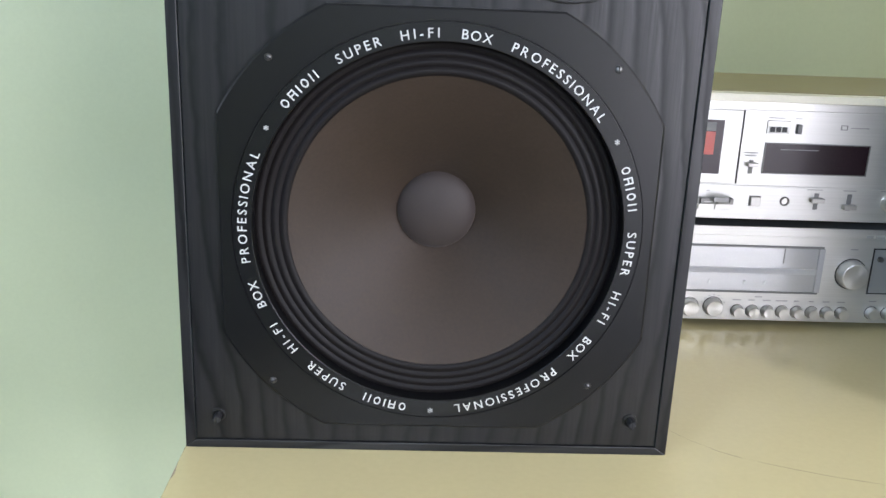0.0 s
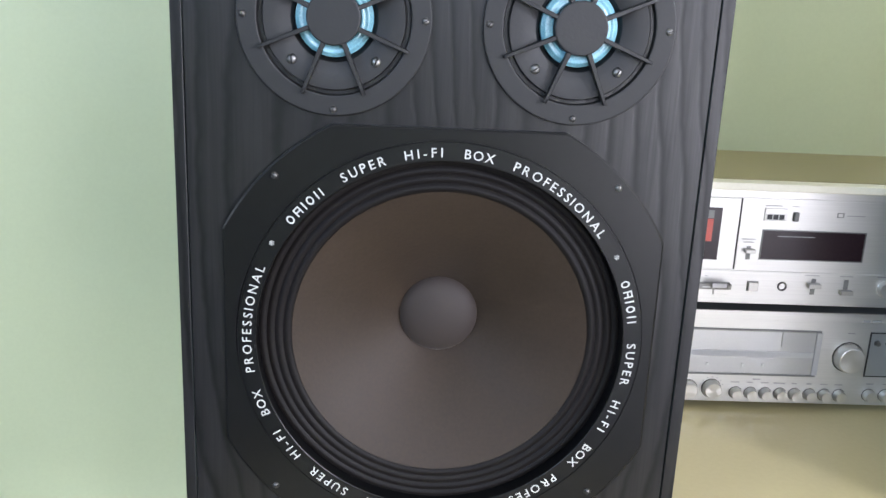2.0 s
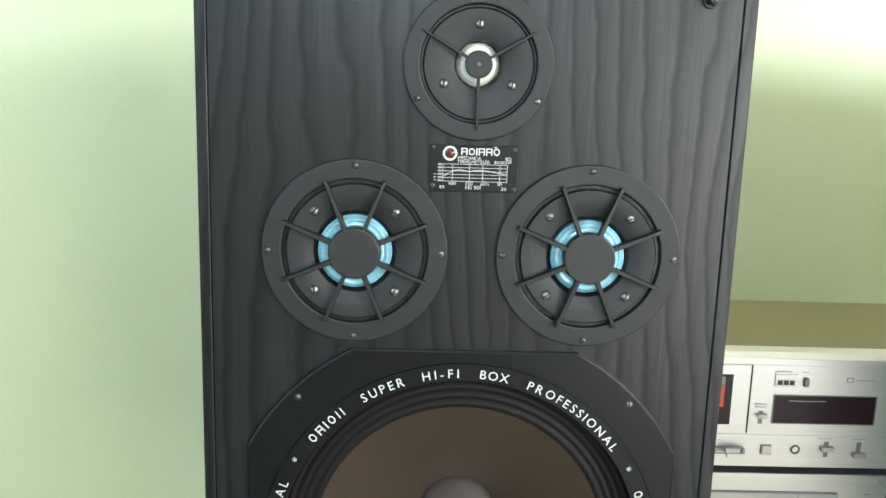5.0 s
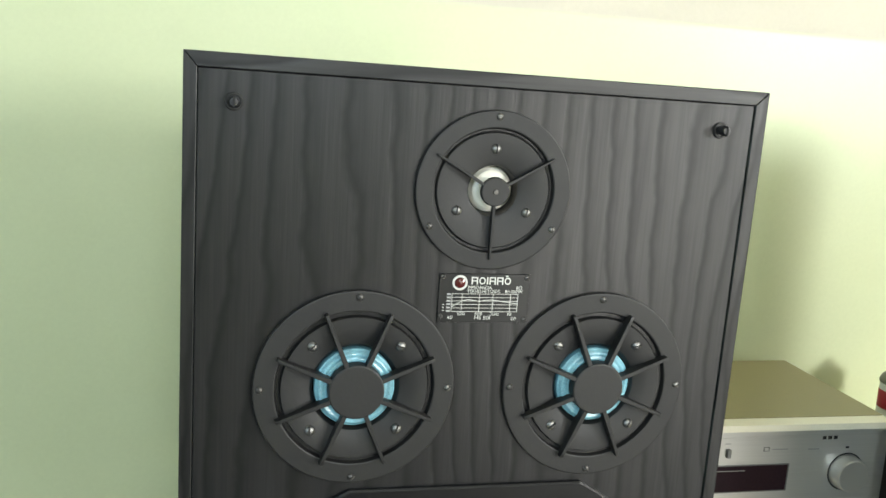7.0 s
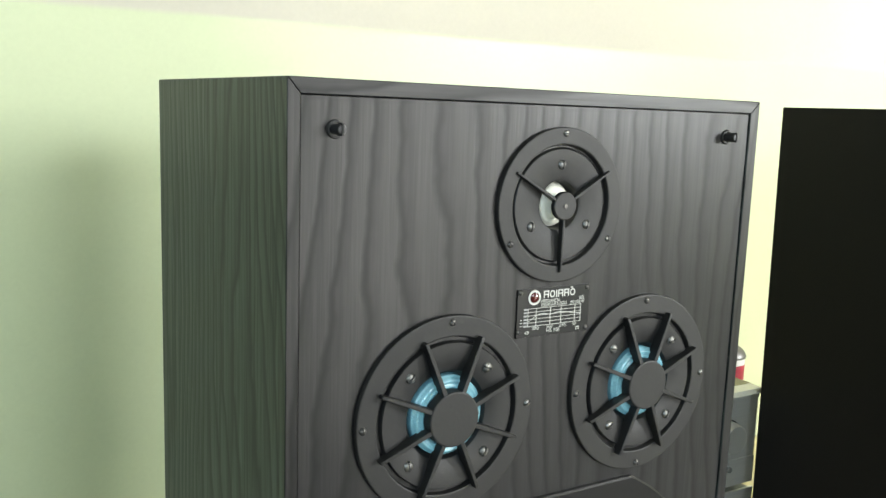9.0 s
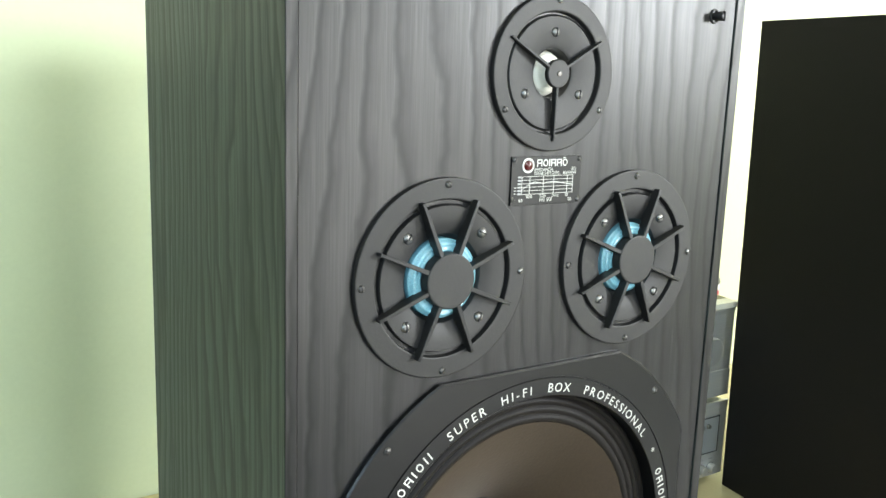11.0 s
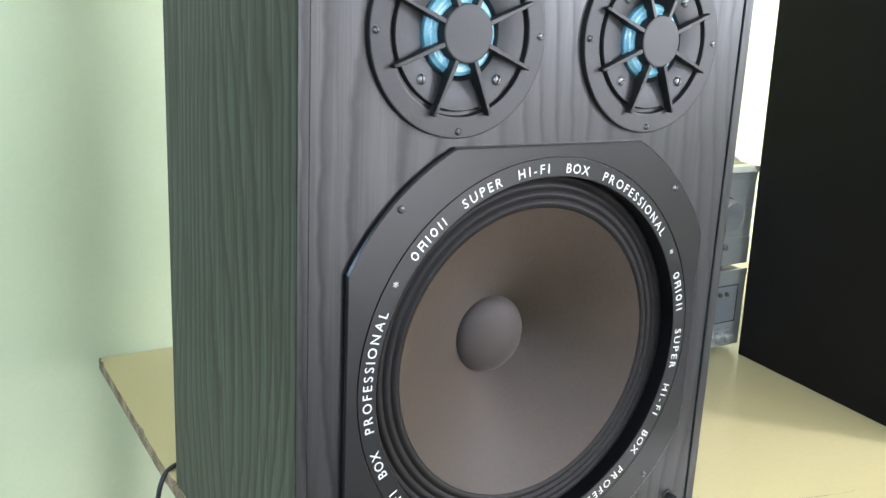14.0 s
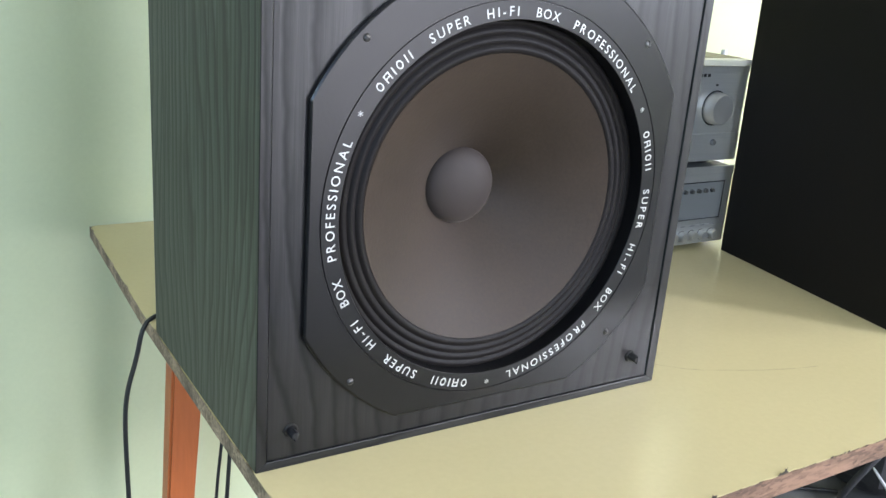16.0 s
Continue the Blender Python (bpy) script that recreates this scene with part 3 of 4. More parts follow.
def build_badge(sp):
    """The type plate with its lamp, response chart and ratings."""
    x0, x1, z0, z1, y = -0.0355, 0.0408, 0.5630, 0.6038, -0.0014
    pl = part("type_plate", slab(x0, x1, y, 0.0006, z0, z1, 0.0004), PANEL, sp, "small black plate with a white response chart")
    w, h = x1 - x0, z1 - z0

    def X(u):
        return x0 + w * (u - 188) / 414

    def Z(v):
        return z1 - h * (v - 670) / 225
    yy = y - 0.0002
    part("lamp_ring", lathe([(0.0063, yy + 0.0002), (0.0063, yy - 0.0004), (0.0046, yy - 0.0004), (0.0046, yy + 0.0002)], X(281), Z(711), 32), PRINT, pl, "white ring round the lamp")
    part("lamp_lens", lathe([(0.0046, yy), (0.0040, yy - 0.0014), (0.0022, yy - 0.0022), (0, yy - 0.0025)], X(281), Z(711), 28), RED, pl, "dark red overload lamp lens")
    part("lettering", line_word("ROIRRO", X(333), X(514), Z(718), yy, 0.0088, plainly=True), PRINT, pl)
    part("lettering", slab(X(488), X(500), yy - 0.0001, yy + 0.0003, Z(681), Z(676)), PRINT, pl)
    for word, a, b, v, s in (("IMPEDANCIA", 319, 428, 740, 0.0042), ("8\u03a9", 542, 568, 740, 0.0042), ("TERHELHET\u0150S\u00c9G", 316, 468, 757, 0.0040), ("80/100W", 490, 572, 757, 0.0040),
                             ("100", 279, 312, 862, 0.0040), ("500", 357, 392, 862, 0.0040), ("2kHz", 428, 470, 862, 0.0040), ("10", 510, 528, 862, 0.0040),
                             ("40", 233, 257, 880, 0.0042), ("20", 526, 550, 884, 0.0042), ("HS 501", 358, 429, 881, 0.0046)):
        part("lettering", line_word(word, X(a), X(b), Z(v), yy, s), PRINT, pl)
    chart = bmesh.new()
    for k in range(6):
        v = 762 + k * 16.4
        box(chart, X(248), X(553), yy - 0.0001, yy + 0.0003, Z(v + 0.9), Z(v - 0.9))
    for u in (249, 295, 375, 437, 518, 552):
        box(chart, X(u - 1.1), X(u + 1.1), yy - 0.00015, yy + 0.0003, Z(845), Z(761))
    part("chart_grid", chart, PRINT, pl)
    pts = [(250, 822), (275, 806), (300, 793), (325, 788), (350, 792), (375, 796), (400, 791), (430, 789), (460, 792), (500, 799), (550, 806)]
    curve = bmesh.new()
    for (a, b), (c, d) in zip(pts, pts[1:]):
        bmesh.ops.contextual_create(curve, geom=[curve.verts.new((X(p), yy - 0.0003, Z(q))) for p, q in ((a, b - 1.6), (c, d - 1.6), (c, d + 1.6), (a, b + 1.6))])
    part("chart_line", curve, PRINT, pl)
    for k in range(6):
        part("axis_mark", bar(X(226), X(244), Z(768 + k * 15.5), Z(760 + k * 15.5), yy), GREYPRINT, pl)
    for k in range(3):
        part("axis_mark", bar(X(207), X(217), Z(813 + k * 14), Z(810 + k * 14), yy), PRINT, pl)
    for u, v in ((203, 684), (586, 686), (201, 866), (588, 880)):
        screw(pl, X(u), y, Z(v), 0.0022, DARKSTEEL, u * 0.01)


def build_loudspeaker():
    sp = thing("loudspeaker", (SPX, 0, SPZ), "tall black ash loudspeaker without its grille, standing on the cream table", "loudspeaker")
    i = cabinet(sp, ASH_SIDE_LIT, ASH_FLAT, ASH, 0.0032, -0.0024)
    part("gap", skew(slab(i[0] + 0.0003, i[1] - 0.0003, 0.004, 0.012, i[2] + 0.0003, i[3] - 0.0003), 0.0032, -0.0024), DARK, sp)
    part("baffle", skew(slab(i[0] + 0.0006, i[1] - 0.0006, 0.0, 0.0038, i[2] + 0.0006, i[3] - 0.0006, 0.0003), 0.0032, -0.0024), ASH, sp, "black ash foil front board")
    return sp


def pierce_baffle(sp):
    """Cuts the driver openings through the front board and the board behind it."""
    for ob in sp.children:
        if ob.name.split(".")[0] in ("baffle", "gap"):
            for k, (cx, cz, r) in enumerate(((0.0010, 0.2230, 0.1690), (-0.0995, 0.508, 0.0610), (0.1060, 0.508, 0.0610), (0.0035, 0.672, 0.0480))):
                cut = new("cutter", finish("cutter", lathe([(0, -0.05), (r, -0.05), (r, 0.05), (0, 0.05)], cx, cz, 96), DARK))
                for f in cut.data.polygons:
                    f.use_smooth = False
                cut.parent = sp
                md = ob.modifiers.new("opening", "BOOLEAN")
                md.object, md.operation, md.solver = cut, "DIFFERENCE", "EXACT"
                bpy.context.view_layer.update()
                me = bpy.data.meshes.new_from_object(ob.evaluated_get(bpy.context.evaluated_depsgraph_get()))
                ob.modifiers.clear()
                ob.data = me
                bpy.data.objects.remove(cut)


def build_second_cabinet():
    sp = thing("loudspeaker", (0.9447, -0.0695, SPZ), "large plain black loudspeaker cabinet standing on the cream table", "loudspeaker")
    sp.rotation_euler, sp.scale = (0, 0, radians(-9)), (1, 1.12, 1)
    i = cabinet(sp, VINYL, VINYL, VINYL, 0.0, 0.0, -0.010, -0.022)
    part("baffle", skew(slab(i[0] + 0.0018, i[1] - 0.0018, 0.0, 0.012, i[2] + 0.0018, i[3] - 0.0018, 0.0006), 0.0, 0.0, -0.010, -0.022), VINYL, sp)


# ---- the table ----
TX0, TX1, TY0, TY1, TZ = -0.192, 1.62, -0.204, 0.766, 0.742


def slant(y):
    """The table's short edge runs slightly out of square."""
    return 0.010 * (y - 0.40) / 0.36 if y > 0.40 else 0.0


def build_table():
    rnd = random.Random(7)
    t = thing("table", (0, 0, 0), "cream laminate table with chipped raw edges and orange wooden legs", "table")
    edge = []
    n = 160
    for k in range(n + 1):
        edge.append((TX0 + (TX1 - TX0) * k / n, TY0 + rnd.choice((0, 0.0004, 0.0008, 0.0022)) * rnd.random()))
    for k in range(1, 41):
        edge.append((TX1, TY0 + (TY1 - TY0) * k / 40))
    for k in range(90, -1, -1):
        corner = 0.006 if k == 90 else 0.0
        edge.append((TX0 + slant(TY0 + 0.002 + (TY1 - TY0 - 0.002) * k / 90) + rnd.choice((0, 0.0004, 0.0010, 0.0026)) * rnd.random() + corner, TY0 + 0.002 + (TY1 - TY0 - 0.002) * k / 90))
    bm = bmesh.new()
    top = [bm.verts.new((x, y, TZ)) for x, y in edge]
    low = [bm.verts.new((x, y, TZ - 0.0006)) for x, y in edge]
    bm.faces.new(top)
    bm.faces.new(list(reversed(low)))
    for i in range(len(edge)):
        j = (i + 1) % len(edge)
        bm.faces.new((top[j], top[i], low[i], low[j]))
    bmesh.ops.recalc_face_normals(bm, faces=bm.faces)
    part("laminate_sheet", bm, CREAM, t, "glossy cream laminate sheet")
    core = slab(TX0 - 0.0004, TX1 - 0.0006, TY0 + 0.012, 0.40, TZ - 0.0175, TZ - 0.0006)
    for v in box(core, TX0 - 0.0004, TX1 - 0.0006, 0.40, TY1 - 0.001, TZ - 0.0175, TZ - 0.0006).verts:
        if v.co.x < 0:
            v.co.x += slant(v.co.y)
    part("core_board", core, CHIP, t, "raw tan chipboard core")
    part("front_edge", slab(TX0 + 0.0006, TX1 - 0.0006, TY0 - 0.0006, TY0 + 0.012, TZ - 0.0225, TZ - 0.0006, 0.0010), CHIPRED, t, "reddish brown broken chipboard edge")
    for x, s in ((0.166, 1.5), (0.225, 0.5), (0.253, 1.7), (0.330, 0.8), (0.352, 0.9), (0.384, 0.6), (0.402, 0.5), (0.43, 0.6), (0.50, 1.0), (0.59, 1.2), (0.195, 0.4), (0.208, 0.35), (0.282, 0.4), (0.300, 0.5), (0.342, 0.4), (0.365, 0.45), (0.415, 0.4), (0.449, 0.5), (0.465, 0.4)):
        bm = bmesh.new()
        for _ in range(3):
            dx, dz = rnd.uniform(-0.005, 0.005) * s, rnd.uniform(0.002, 0.0045) * s
            q = [(x + dx - 0.003 * s, TY0 + 0.001, TZ - 0.003), (x + dx + 0.003 * s, TY0 + 0.001, TZ - 0.003), (x + dx, TY0 + 0.003, TZ - 0.003), (x + dx + rnd.uniform(-0.004, 0.004) * s, TY0 - 0.001, TZ + dz)]
            vs = [bm.verts.new(c) for c in q]
            for f in ((0, 1, 3), (1, 2, 3), (2, 0, 3), (0, 2, 1)):
                bm.faces.new([vs[i] for i in f])
        part("splinter", bm, SPLINTER, t, "dark torn splinter")
    path = [(0.298, 0.049), (0.312, 0.031), (0.336, 0.008), (0.358, -0.006), (0.398, -0.023), (0.435, -0.037), (0.477, -0.049), (0.510, -0.055)]
    fine = []
    for (a, b), (c, d) in zip(path, path[1:]):
        for k in range(5):
            fine.append((a + (c - a) * k / 5, b + (d - b) * k / 5))
    bm = bmesh.new()
    prev = None
    for k, (x, y) in enumerate(fine):
        w = 0.0002 + 0.0011 * max(0.0, noise.noise((k * 0.35, 3.1, 0.0)) + 0.35)
        cur = [bm.verts.new((x, y - w / 2, TZ + 0.0003)), bm.verts.new((x, y + w / 2, TZ + 0.0003))]
        if prev:
            bm.faces.new((prev[0], cur[0], cur[1], prev[1]))
        prev = cur
    part("crack", bm, SCRATCH, t, "fine brown crack in the laminate")
    for x, y, sx, sy in ((-0.072, 0.600, -0.060, 0.0), (1.50, 0.600, 0.055, 0.0), (-0.02, 0.02, -0.03, 0.0), (1.50, 0.02, 0.055, 0.0)):
        bm = bmesh.new()
        rows = []
        for z, half in ((TZ - 0.0212, 0.0265), (0.0, 0.018)):
            k = (TZ - z)
            rows.append([bm.verts.new((x + sx * k + a * half, y + sy * k + b * half * 0.8, z)) for a, b in ((-1, -1), (1, -1), (1, 1), (-1, 1))])
        bm.faces.new(rows[0])
        bm.faces.new(list(reversed(rows[1])))
        for i in range(4):
            j = (i + 1) % 4
            bm.faces.new((rows[0][j], rows[0][i], rows[1][i], rows[1][j]))
        bmesh.ops.recalc_face_normals(bm, faces=bm.faces)
        bmesh.ops.bevel(bm, geom=list(bm.edges), offset=0.004, segments=2, affect="EDGES")
        part("leg", bm, ORANGE, t, "tapered orange varnished wooden leg")


# ---- the hi-fi units ----
UY = 0.357


def knob(parent, name, x, z, r, depth, material=None, y=UY, seg=40):
    k = part(name, lathe([(0, -depth), (r * 0.83, -depth), (r * 0.85, -depth), (r * 0.90, -depth + 0.0006), (r * 0.93, -depth + 0.002), (r, -depth * 0.35), (r, 0.0005)], 0, 0, seg), material or TURNED, parent)
    k.location = (x, y, z)
    part("shadow_gap", lathe([(r * 1.02, -0.0004), (r * 1.10, -0.0004), (r * 1.10, 0.0004)], 0, 0, seg), DARK, k)
    return k


def caption(parent, x, z, w, h=0.0016, y=UY):
    part("caption", bar(x - w / 2, x + w / 2, z - h / 2, z + h / 2, y - 0.0003), GREYPRINT, parent)


def feet(parent, x0, x1, z0, z1, y0, y1):
    for x in (x0 + 0.04, x1 - 0.04):
        for y in (y0 + 0.04, y1 - 0.04):
            part("foot", post([(0, z0), (0.012, z0), (0.013, z1), (0, z1)], x, y, 20), BLACK, parent)


def build_receiver():
    x0, x1, z0, z1 = 0.306, 0.784, 0.7505, 0.8840
    t = thing("stereo_receiver", (0, 0, 0), "silver stereo receiver with a long tuning dial, standing on the table", "receiver")
    part("case", slab(x0 + 0.004, x1 - 0.004, UY + 0.004, 0.655, z0, z1 - 0.001, 0.002), CASE, t)
    part("front_panel", slab(x0, x1, UY, UY + 0.004, z0, z1, 0.0008), ALU, t, "brushed aluminium front panel")
    part("top_trim", slab(x0, x1, UY - 0.0012, UY + 0.002, 0.8715, z1 + 0.0002, 0.0006), ALU, t)
    feet(t, x0, x1, TZ, z0, UY, 0.655)
    d = part("dial_window", slab(0.330, 0.580, UY - 0.0005, UY + 0.001, 0.7935, 0.8565), SCALE, t, "silver tuning dial behind glass")
    part("dial_rim", slab(0.330, 0.580, UY - 0.0022, UY - 0.0004, 0.8555, 0.8585, 0.0004), CASE, d)
    part("dial_rim", slab(0.330, 0.580, UY - 0.0022, UY - 0.0004, 0.7910, 0.7935, 0.0004), CASE, d)
    part("dial_rim", slab(0.5740, 0.5820, UY - 0.0022, UY - 0.0004, 0.7935, 0.8555, 0.0004), SCALEGREY, d)
    part("dial_band", slab(0.330, 0.5740, UY - 0.0012, UY - 0.0005, 0.8185, 0.8265), SCALEGREY, d)
    part("pointer", slab(0.5265, 0.5275, UY - 0.0015, UY - 0.0005, 0.834, 0.855), CASE, d, "thin tuning pointer")
    for x in (0.4285, 0.477, 0.505):
        part("indicator", slab(x - 0.0015, x + 0.0015, UY - 0.0012, UY - 0.0005, 0.804, 0.808), SCALEGREY, d)
    big = knob(t, "tuning_knob", 0.622, 0.8215, 0.0198, 0.016)
    plate = part("inset_plate", slab(0.650, 0.765, UY - 0.0010, UY + 0.001, 0.7950, 0.8570), GREYPLATE, t, "grey inset socket plate")
    for b in ((0.6485, 0.6500, 0.7935, 0.8585), (0.7650, 0.7665, 0.7935, 0.8585), (0.6500, 0.7650, 0.8570, 0.8585), (0.6500, 0.7650, 0.7935, 0.7950)):
        part("outline", slab(b[0], b[1], UY - 0.0013, UY + 0.001, b[2], b[3]), DARK, plate)
    for k in range(6):
        knob(plate, "small_control", 0.659 + 0.0158 * k, 0.8435, 0.0036, 0.005, STEEL, UY - 0.001, 20)
    knob(t, "selector_knob", 0.4055, 0.7690, 0.0120, 0.012)
    knob(t, "selector_knob", 0.4380, 0.7700, 0.0125, 0.012)
    for k in range(7):
        a = radians(20 + 23.3 * k)
        part("scale_mark", bar(0.438 + 0.0165 * math.cos(a) - 0.0007, 0.438 + 0.0165 * math.cos(a) + 0.0007, 0.770 + 0.0165 * math.sin(a) - 0.0007, 0.770 + 0.0165 * math.sin(a) + 0.0007, UY - 0.0003), GREYPRINT, t)
    for k in range(8):
        knob(t, "push_button", 0.4725 + 0.02079 * k, 0.7645, 0.0082, 0.011, TURNED, UY, 32)
        caption(t, 0.4705 + 0.02079 * k, 0.7800, (0.012, 0.009, 0.011, 0.016, 0.007, 0.007, 0.010, 0.011)[k])
    caption(t, 0.500, 0.7850, 0.010)
    for k in range(5):
        knob(t, "push_button", 0.660 + 0.0232 * k, 0.7660, 0.0084, 0.011, TURNED, UY, 32)
        caption(t, 0.660 + 0.0232 * k, 0.7825, 0.010)
    for x, w in ((0.6395, 0.009), (0.6535, 0.013)):
        caption(t, x, 0.8745, w, 0.004, UY - 0.0012)
    caption(t, 0.622, 0.8560, 0.010)
    return t


def build_deck():
    x0, x1, z0, z1 = 0.322, 0.780, 0.8950, 1.0502
    t = thing("cassette_deck", (0, 0, 0), "silver front-loading cassette deck standing on the receiver", "cassette deck")
    part("case", slab(x0 + 0.003, x1 - 0.003, UY + 0.004, 0.600, z0 + 0.001, z1 - 0.0005, 0.002), CASE, t)
    part("front_panel", slab(x0, x1, UY, UY + 0.004, z0, z1, 0.0008), ALU, t, "brushed aluminium front panel")
    feet(t, x0, x1, 0.8840, z0 + 0.001, UY, 0.600)
    part("top_trim", slab(x0, x1, UY - 0.0015, UY + 0.002, 1.0395, z1 + 0.0003, 0.0006), ALU, t)
    part("lower_strip", slab(x0, x1, UY - 0.0015, UY + 0.002, z0 - 0.0003, 0.9405, 0.0006), ALU, t)
    door = part("cassette_door", slab(0.326, 0.4450, UY - 0.0030, UY + 0.001, 0.9425, 1.0385, 0.0008), ALU, t, "silver cassette door")
    part("gap", slab(0.4450, 0.4474, UY - 0.0010, UY + 0.0006, 0.9425, 1.0385), DARK, door)
    win = part("door_window", slab(0.335, 0.4215, UY - 0.0034, UY, 0.9550, 1.0255), SMOKE, door, "dark cassette window")
    part("cassette_label", slab(0.345, 0.4110, UY - 0.0038, UY - 0.0034, 0.9800, 1.0100), TAPEDARK, win, "red cassette label")
    part("cassette_edge", slab(0.345, 0.4110, UY - 0.0038, UY - 0.0034, 1.0110, 1.0220), CASE, win)
    part("inner_panel", slab(0.4485, 0.640, UY - 0.0006, UY + 0.001, 0.9425, 1.0380), ALU, t)
    cnt = part("tape_counter", slab(0.478, 0.508, UY - 0.0026, UY, 1.0095, 1.0265, 0.0006), ALU, t, "three-digit tape counter")
    part("counter_window", slab(0.480, 0.5055, UY - 0.0028, UY - 0.0024, 1.0110, 1.0195), PRINT, cnt)
    for k in range(3):
        part("digit_wheel", slab(0.4815 + 0.008 * k, 0.4880 + 0.008 * k, UY - 0.0032, UY - 0.0028, 1.0120, 1.0185), BLACK, cnt)
    part("reset_button", slab(0.5165, 0.5225, UY - 0.0065, UY, 1.0105, 1.0225, 0.0008), CASE, t)
    disp = part("level_display", slab(0.4800, 0.6170, UY - 0.0012, UY + 0.001, 0.9580, 0.9965), SMOKE, t, "dark smoked level display")
    for b in ((0.4785, 0.4800, 0.9568, 0.9978), (0.6170, 0.6185, 0.9568, 0.9978), (0.4800, 0.6170, 0.9965, 0.9978), (0.4800, 0.6170, 0.9568, 0.9580)):
        part("bezel", slab(b[0], b[1], UY - 0.0020, UY, b[2], b[3]), CASE, disp)
    part("scale_line", slab(0.5000, 0.5500, UY - 0.0016, UY - 0.0012, 0.9888, 0.9896), GREYPRINT, disp)
    sw = part("slide_switch", slab(0.4605, 0.4665, UY - 0.0008, UY + 0.001, 0.9560, 0.9745), CASE, t)
    part("switch_lever", slab(0.4570, 0.4705, UY - 0.0100, UY - 0.0008, 0.9665, 0.9715, 0.0008), KNOB, sw)
    part("noise_mark", slab(0.5750, 0.5842, UY - 0.0009, UY, 1.0168, 1.0232), CASE, t)
    part("noise_mark", slab(0.5765, 0.5827, UY - 0.0011, UY, 1.0178, 1.0222), ALU, t)
    for x, z, w in ((0.489, 1.0300, 0.022), (0.518, 1.0300, 0.008), (0.600, 1.0200, 0.024), (0.462, 0.9800, 0.014), (0.462, 0.9840, 0.018), (0.5540, 0.9370, 0.020), (0.6010, 0.9370, 0.018), (0.6540, 0.9375, 0.022), (0.411, 0.9320, 0.004)):
        caption(t, x, z, w, 0.0012, UY - 0.0016)
    for k in range(5):
        kx = 0.3320 + 0.0225 * k
        key = part("piano_key", slab(kx, kx + 0.0215, UY - 0.0115, UY, 0.9160, 0.9235, 0.0008), STEEL, t)
        part("key_stripe", slab(kx + 0.005, kx + 0.016, UY - 0.0119, UY - 0.0115, 0.9188, 0.9200), PRINT, key)
        part("key_base", slab(kx + 0.0006, kx + 0.0209, UY - 0.0040, UY, 0.9070, 0.9145, 0.0005), ALU, key)
    lever = slab(-0.0105, 0.0105, -0.0150, 0.0, -0.0035, 0.0035, 0.0008)
    lever.transform(Matrix.Translation((0.4330, UY - 0.0040, 0.9200)) @ Matrix.Rotation(radians(-14), 4, "X") @ Matrix.Shear("XZ", 4, (0.55, 0.0)))
    part("piano_key", lever, STEEL, t, "tilted grey piano key")
    part("square_button", slab(0.4680, 0.4815, UY - 0.0065, UY, 0.9135, 0.9260, 0.0010), KNOB, t)
    part("button_gap", slab(0.4672, 0.4823, UY - 0.0019, UY, 0.9127, 0.9268), CASE, t)
    jack = part("headphone_jack", lathe([(0.0064, UY + 0.0005), (0.0064, UY - 0.0030), (0.0056, UY - 0.0036), (0.0044, UY - 0.0036), (0.0042, UY + 0.0005)], 0.5150, 0.9205, 32), DARKSTEEL, t, "headphone socket")
    part("jack_hole", lathe([(0, UY - 0.0006), (0.0043, UY - 0.0006), (0.0044, UY - 0.0001)], 0.5150, 0.9205, 24), DARK, jack)
    for x, drop in ((0.5570, 0.006), (0.6015, -0.002)):
        sl = part("slide_switch", slab(x - 0.0030, x + 0.0030, UY - 0.0022, UY - 0.0010, 0.9105, 0.9325), CASE, t)
        part("switch_lever", slab(x - 0.0090, x + 0.0080, UY - 0.0110, UY - 0.0022, 0.9150 + drop, 0.9210 + drop, 0.0008), KNOB, sl)
    knob(t, "balance_knob", 0.6570, 0.9215, 0.0120, 0.010)
    knob(t, "record_level_knob", 0.7120, 0.9820, 0.0260, 0.020)
    for k in range(3):
        part("indicator", bar(0.667 + 0.009 * k, 0.673 + 0.009 * k, 1.0320, 1.0370, UY - 0.0003), DARK, t)
    caption(t, 0.655, 1.0180, 0.018, 0.0020)
    part("indicator", bar(0.7075, 0.7125, 1.0175, 1.0205, UY - 0.0003), DARK, t)
    knob(t, "small_control", 0.7180, 0.9260, 0.0050, 0.006, CASE, UY - 0.001, 20)
    return t


def build_board():
    t = thing("board", (0, 0, 0), "cream laminated board lying on top of the cassette deck", "board")
    part("board_core", slab(0.300, 0.7720, 0.3450, 0.6160, 1.0508, 1.0606, 0.0008), CREAMEDGE, t)
    part("board_top", slab(0.3005, 0.7715, 0.3700, 0.6155, 1.0606, 1.0614), BROWN, t, "dull olive-brown hardboard face")


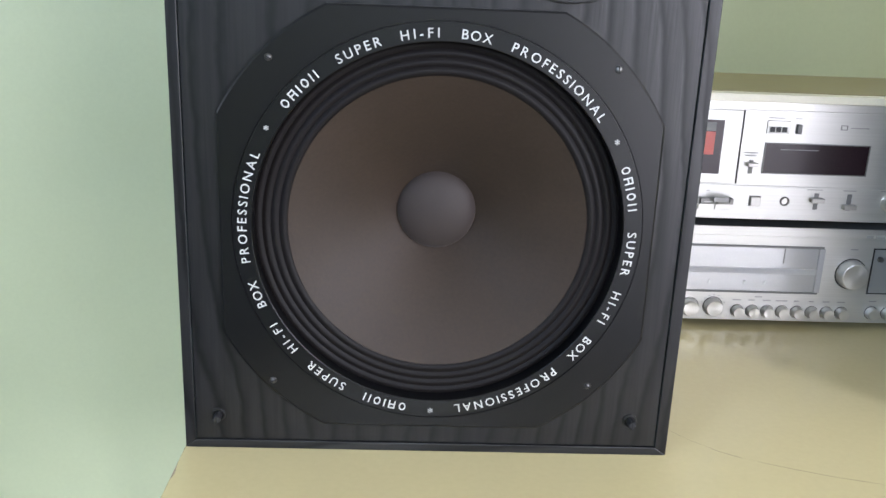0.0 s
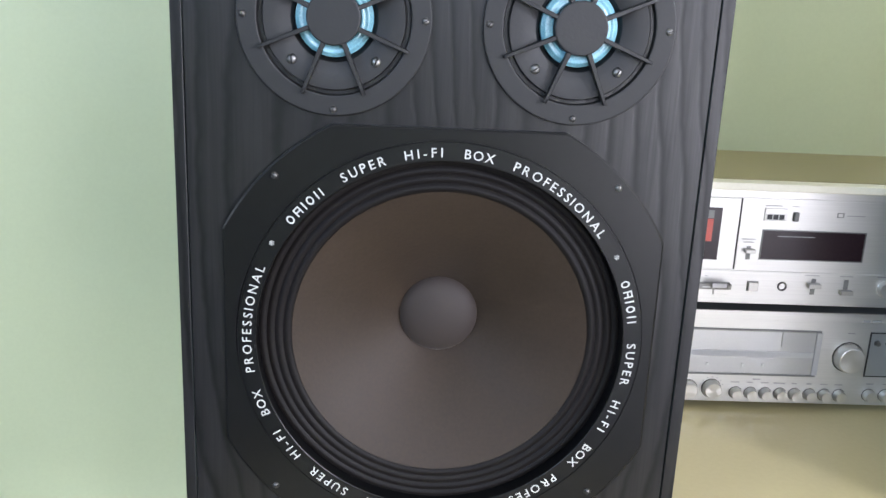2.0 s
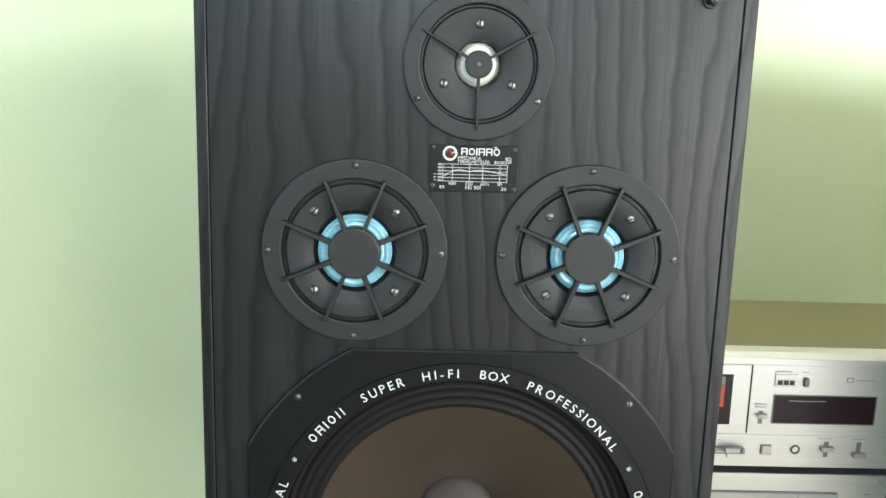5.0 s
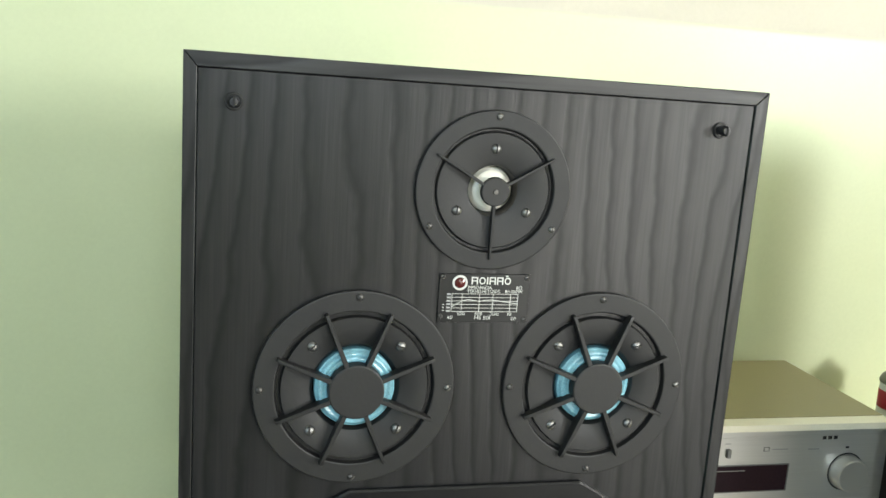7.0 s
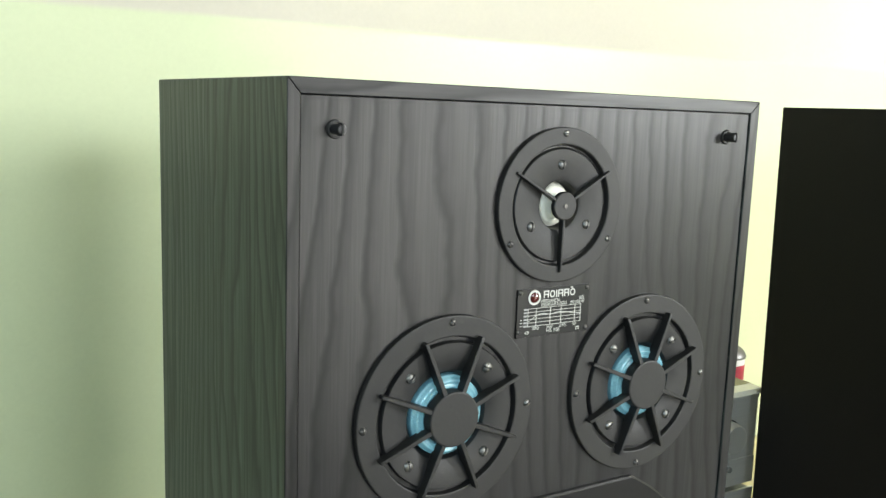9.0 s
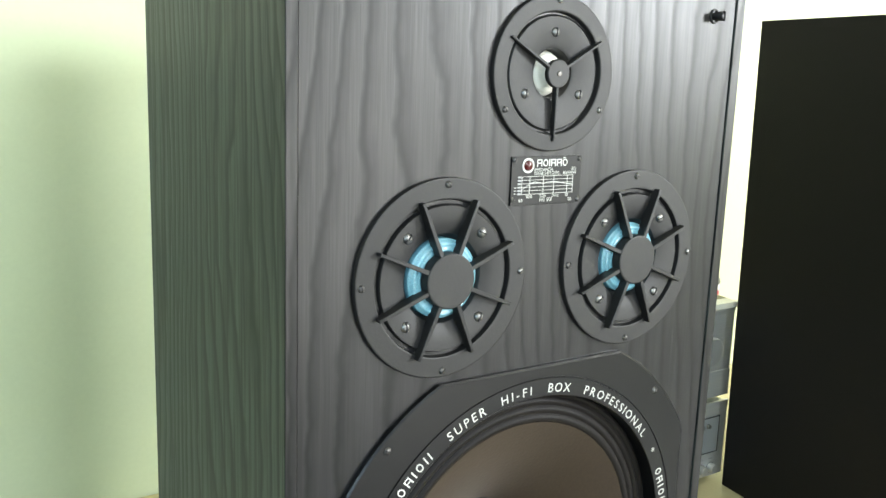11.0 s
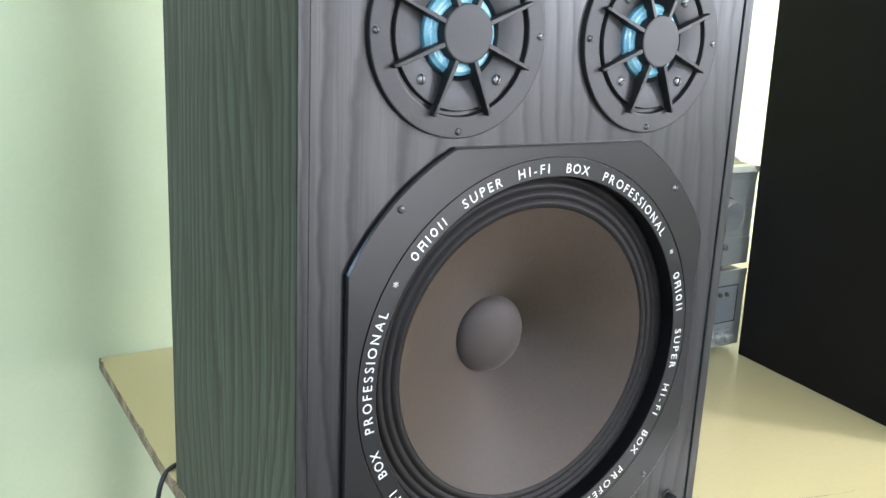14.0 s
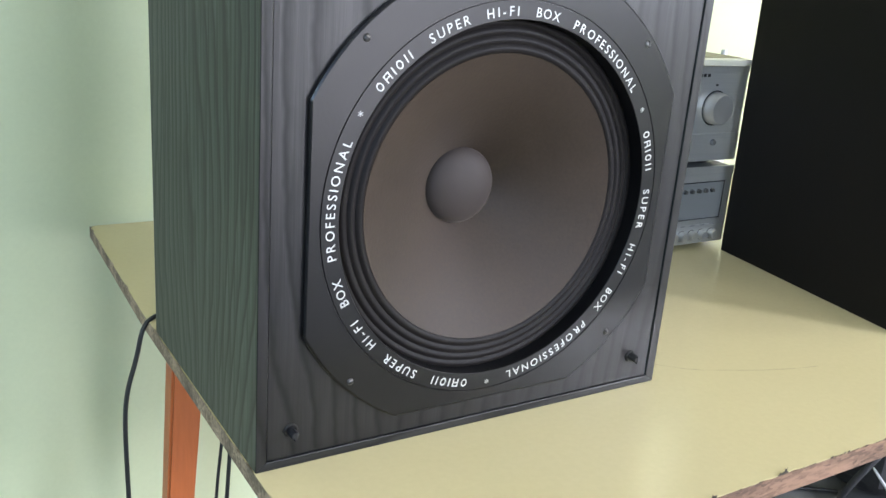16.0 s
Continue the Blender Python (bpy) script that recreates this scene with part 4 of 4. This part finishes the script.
def build_can():
    cx, cy, z, top = 1.050, 0.655, TZ, 1.001
    t = thing("spray_can", (0, 0, 0), "white spray can with a crimson band behind the black cabinet", "can")
    part("can_body", post([(0, z), (0.034, z), (0.0365, z + 0.004), (0.0365, top), (0.0358, top + 0.003)], cx, cy), WHITE, t)
    part("red_band", post([(0.0366, top - 0.046), (0.0369, top - 0.045), (0.0369, top - 0.014), (0.0366, top - 0.013)], cx, cy), TAPE, t, "crimson printed band")
    part("can_shoulder", post([(0.0378, top + 0.000), (0.0385, top + 0.003), (0.0377, top + 0.006), (0.035, top + 0.012), (0.029, top + 0.018), (0.021, top + 0.022), (0.017, top + 0.023)], cx, cy), STEEL, t, "bare metal shoulder")
    part("valve_cup", post([(0.017, top + 0.022), (0.0175, top + 0.028), (0.0150, top + 0.029), (0.0140, top + 0.026), (0, top + 0.026)], cx, cy), STEEL, t)
    part("nozzle", post([(0.0065, top + 0.025), (0.0065, top + 0.041), (0.0055, top + 0.043), (0, top + 0.043)], cx, cy, 20), WHITE, t)


def build_clutter():
    c = tube("speaker_cable", [(-0.10, 0.372, 0.7475), (-0.150, 0.371, 0.7475), (-0.185, 0.366, 0.7480), (-0.200, 0.362, 0.7350), (-0.207, 0.360, 0.700), (-0.221, 0.360, 0.655), (-0.2245, 0.360, 0.610), (-0.223, 0.360, 0.520), (-0.220, 0.362, 0.30), (-0.215, 0.366, 0.006), (-0.05, 0.40, 0.004)], 0.0029, CABLE)
    tagged(c, "black loudspeaker cable hanging over the table's edge", "cable")
    c = tube("mains_cable", [(-0.085, 0.36, 0.722), (-0.088, 0.36, 0.62), (-0.094, 0.36, 0.52), (-0.100, 0.36, 0.42), (-0.10, 0.37, 0.20), (-0.08, 0.39, 0.005), (0.1, 0.42, 0.004)], 0.0028, CABLE)
    tagged(c, "thin black cable hanging below the table top", "cable")
    c = tube("mains_cable", [(-0.090, 0.368, 0.722), (-0.098, 0.368, 0.58), (-0.108, 0.368, 0.49), (-0.112, 0.368, 0.40), (-0.11, 0.38, 0.20), (-0.09, 0.40, 0.005), (0.1, 0.45, 0.004)], 0.0022, CABLE)
    tagged(c, "thin black cable hanging below the table top", "cable")
    bag = thing("bag", (0, 0, 0), "black cloth bag with white piping on the floor under the table", "bag")
    bm = bmesh.new()
    bmesh.ops.create_uvsphere(bm, u_segments=40, v_segments=24, radius=1.0)
    for v in bm.verts:
        p = v.co
        n = noise.noise(p * 2.3) * 0.10 + noise.noise(p * 6.0) * 0.035
        q = Vector([math.copysign(abs(c) ** 0.6, c) for c in p]) * (1 + n)
        v.co = Vector((1.72 + 0.27 * q.x, 0.45 + 0.17 * q.y, max(0.0, 0.17 + 0.17 * q.z)))
    for f in bm.faces:
        f.smooth = True
    part("bag_body", bm, CLOTH, bag)
    tube("piping", [(1.50, 0.44, 0.20), (1.470, 0.40, 0.16), (1.455, 0.36, 0.12), (1.450, 0.31, 0.09), (1.47, 0.28, 0.05)], 0.0035, PIPING, bag)
    tube("strap", [(1.55, 0.34, 0.26), (1.44, 0.33, 0.20), (1.38, 0.36, 0.10), (1.40, 0.40, 0.012), (1.50, 0.43, 0.02)], 0.008, CLOTH, bag)
    for pts in ([(1.05, 0.62, 0.005), (1.20, 0.56, 0.005), (1.30, 0.52, 0.005), (1.40, 0.50, 0.005), (1.47, 0.44, 0.006)],
                [(1.15, 0.36, 0.005), (1.26, 0.46, 0.005), (1.36, 0.55, 0.005), (1.44, 0.60, 0.005), (1.60, 0.66, 0.005)]):
        tagged(tube("mains_cable", pts, 0.0045, CABLE), "black cable lying on the floor", "cable")


build_room()
speaker = build_loudspeaker()
build_woofer(speaker)
build_midrange(speaker, -0.0995, 0.508, 1)
build_midrange(speaker, 0.1060, 0.508, 2)
build_tweeter(speaker, 0.0035, 0.672)
build_badge(speaker)
for px, pz in ((-0.1995, 0.731), (0.1965, 0.730), (-0.2035, 0.033), (0.1955, 0.035)):
    peg(speaker, px, pz)
pierce_baffle(speaker)
build_table()
build_second_cabinet()
build_receiver()
build_deck()
build_board()
build_can()
build_clutter()
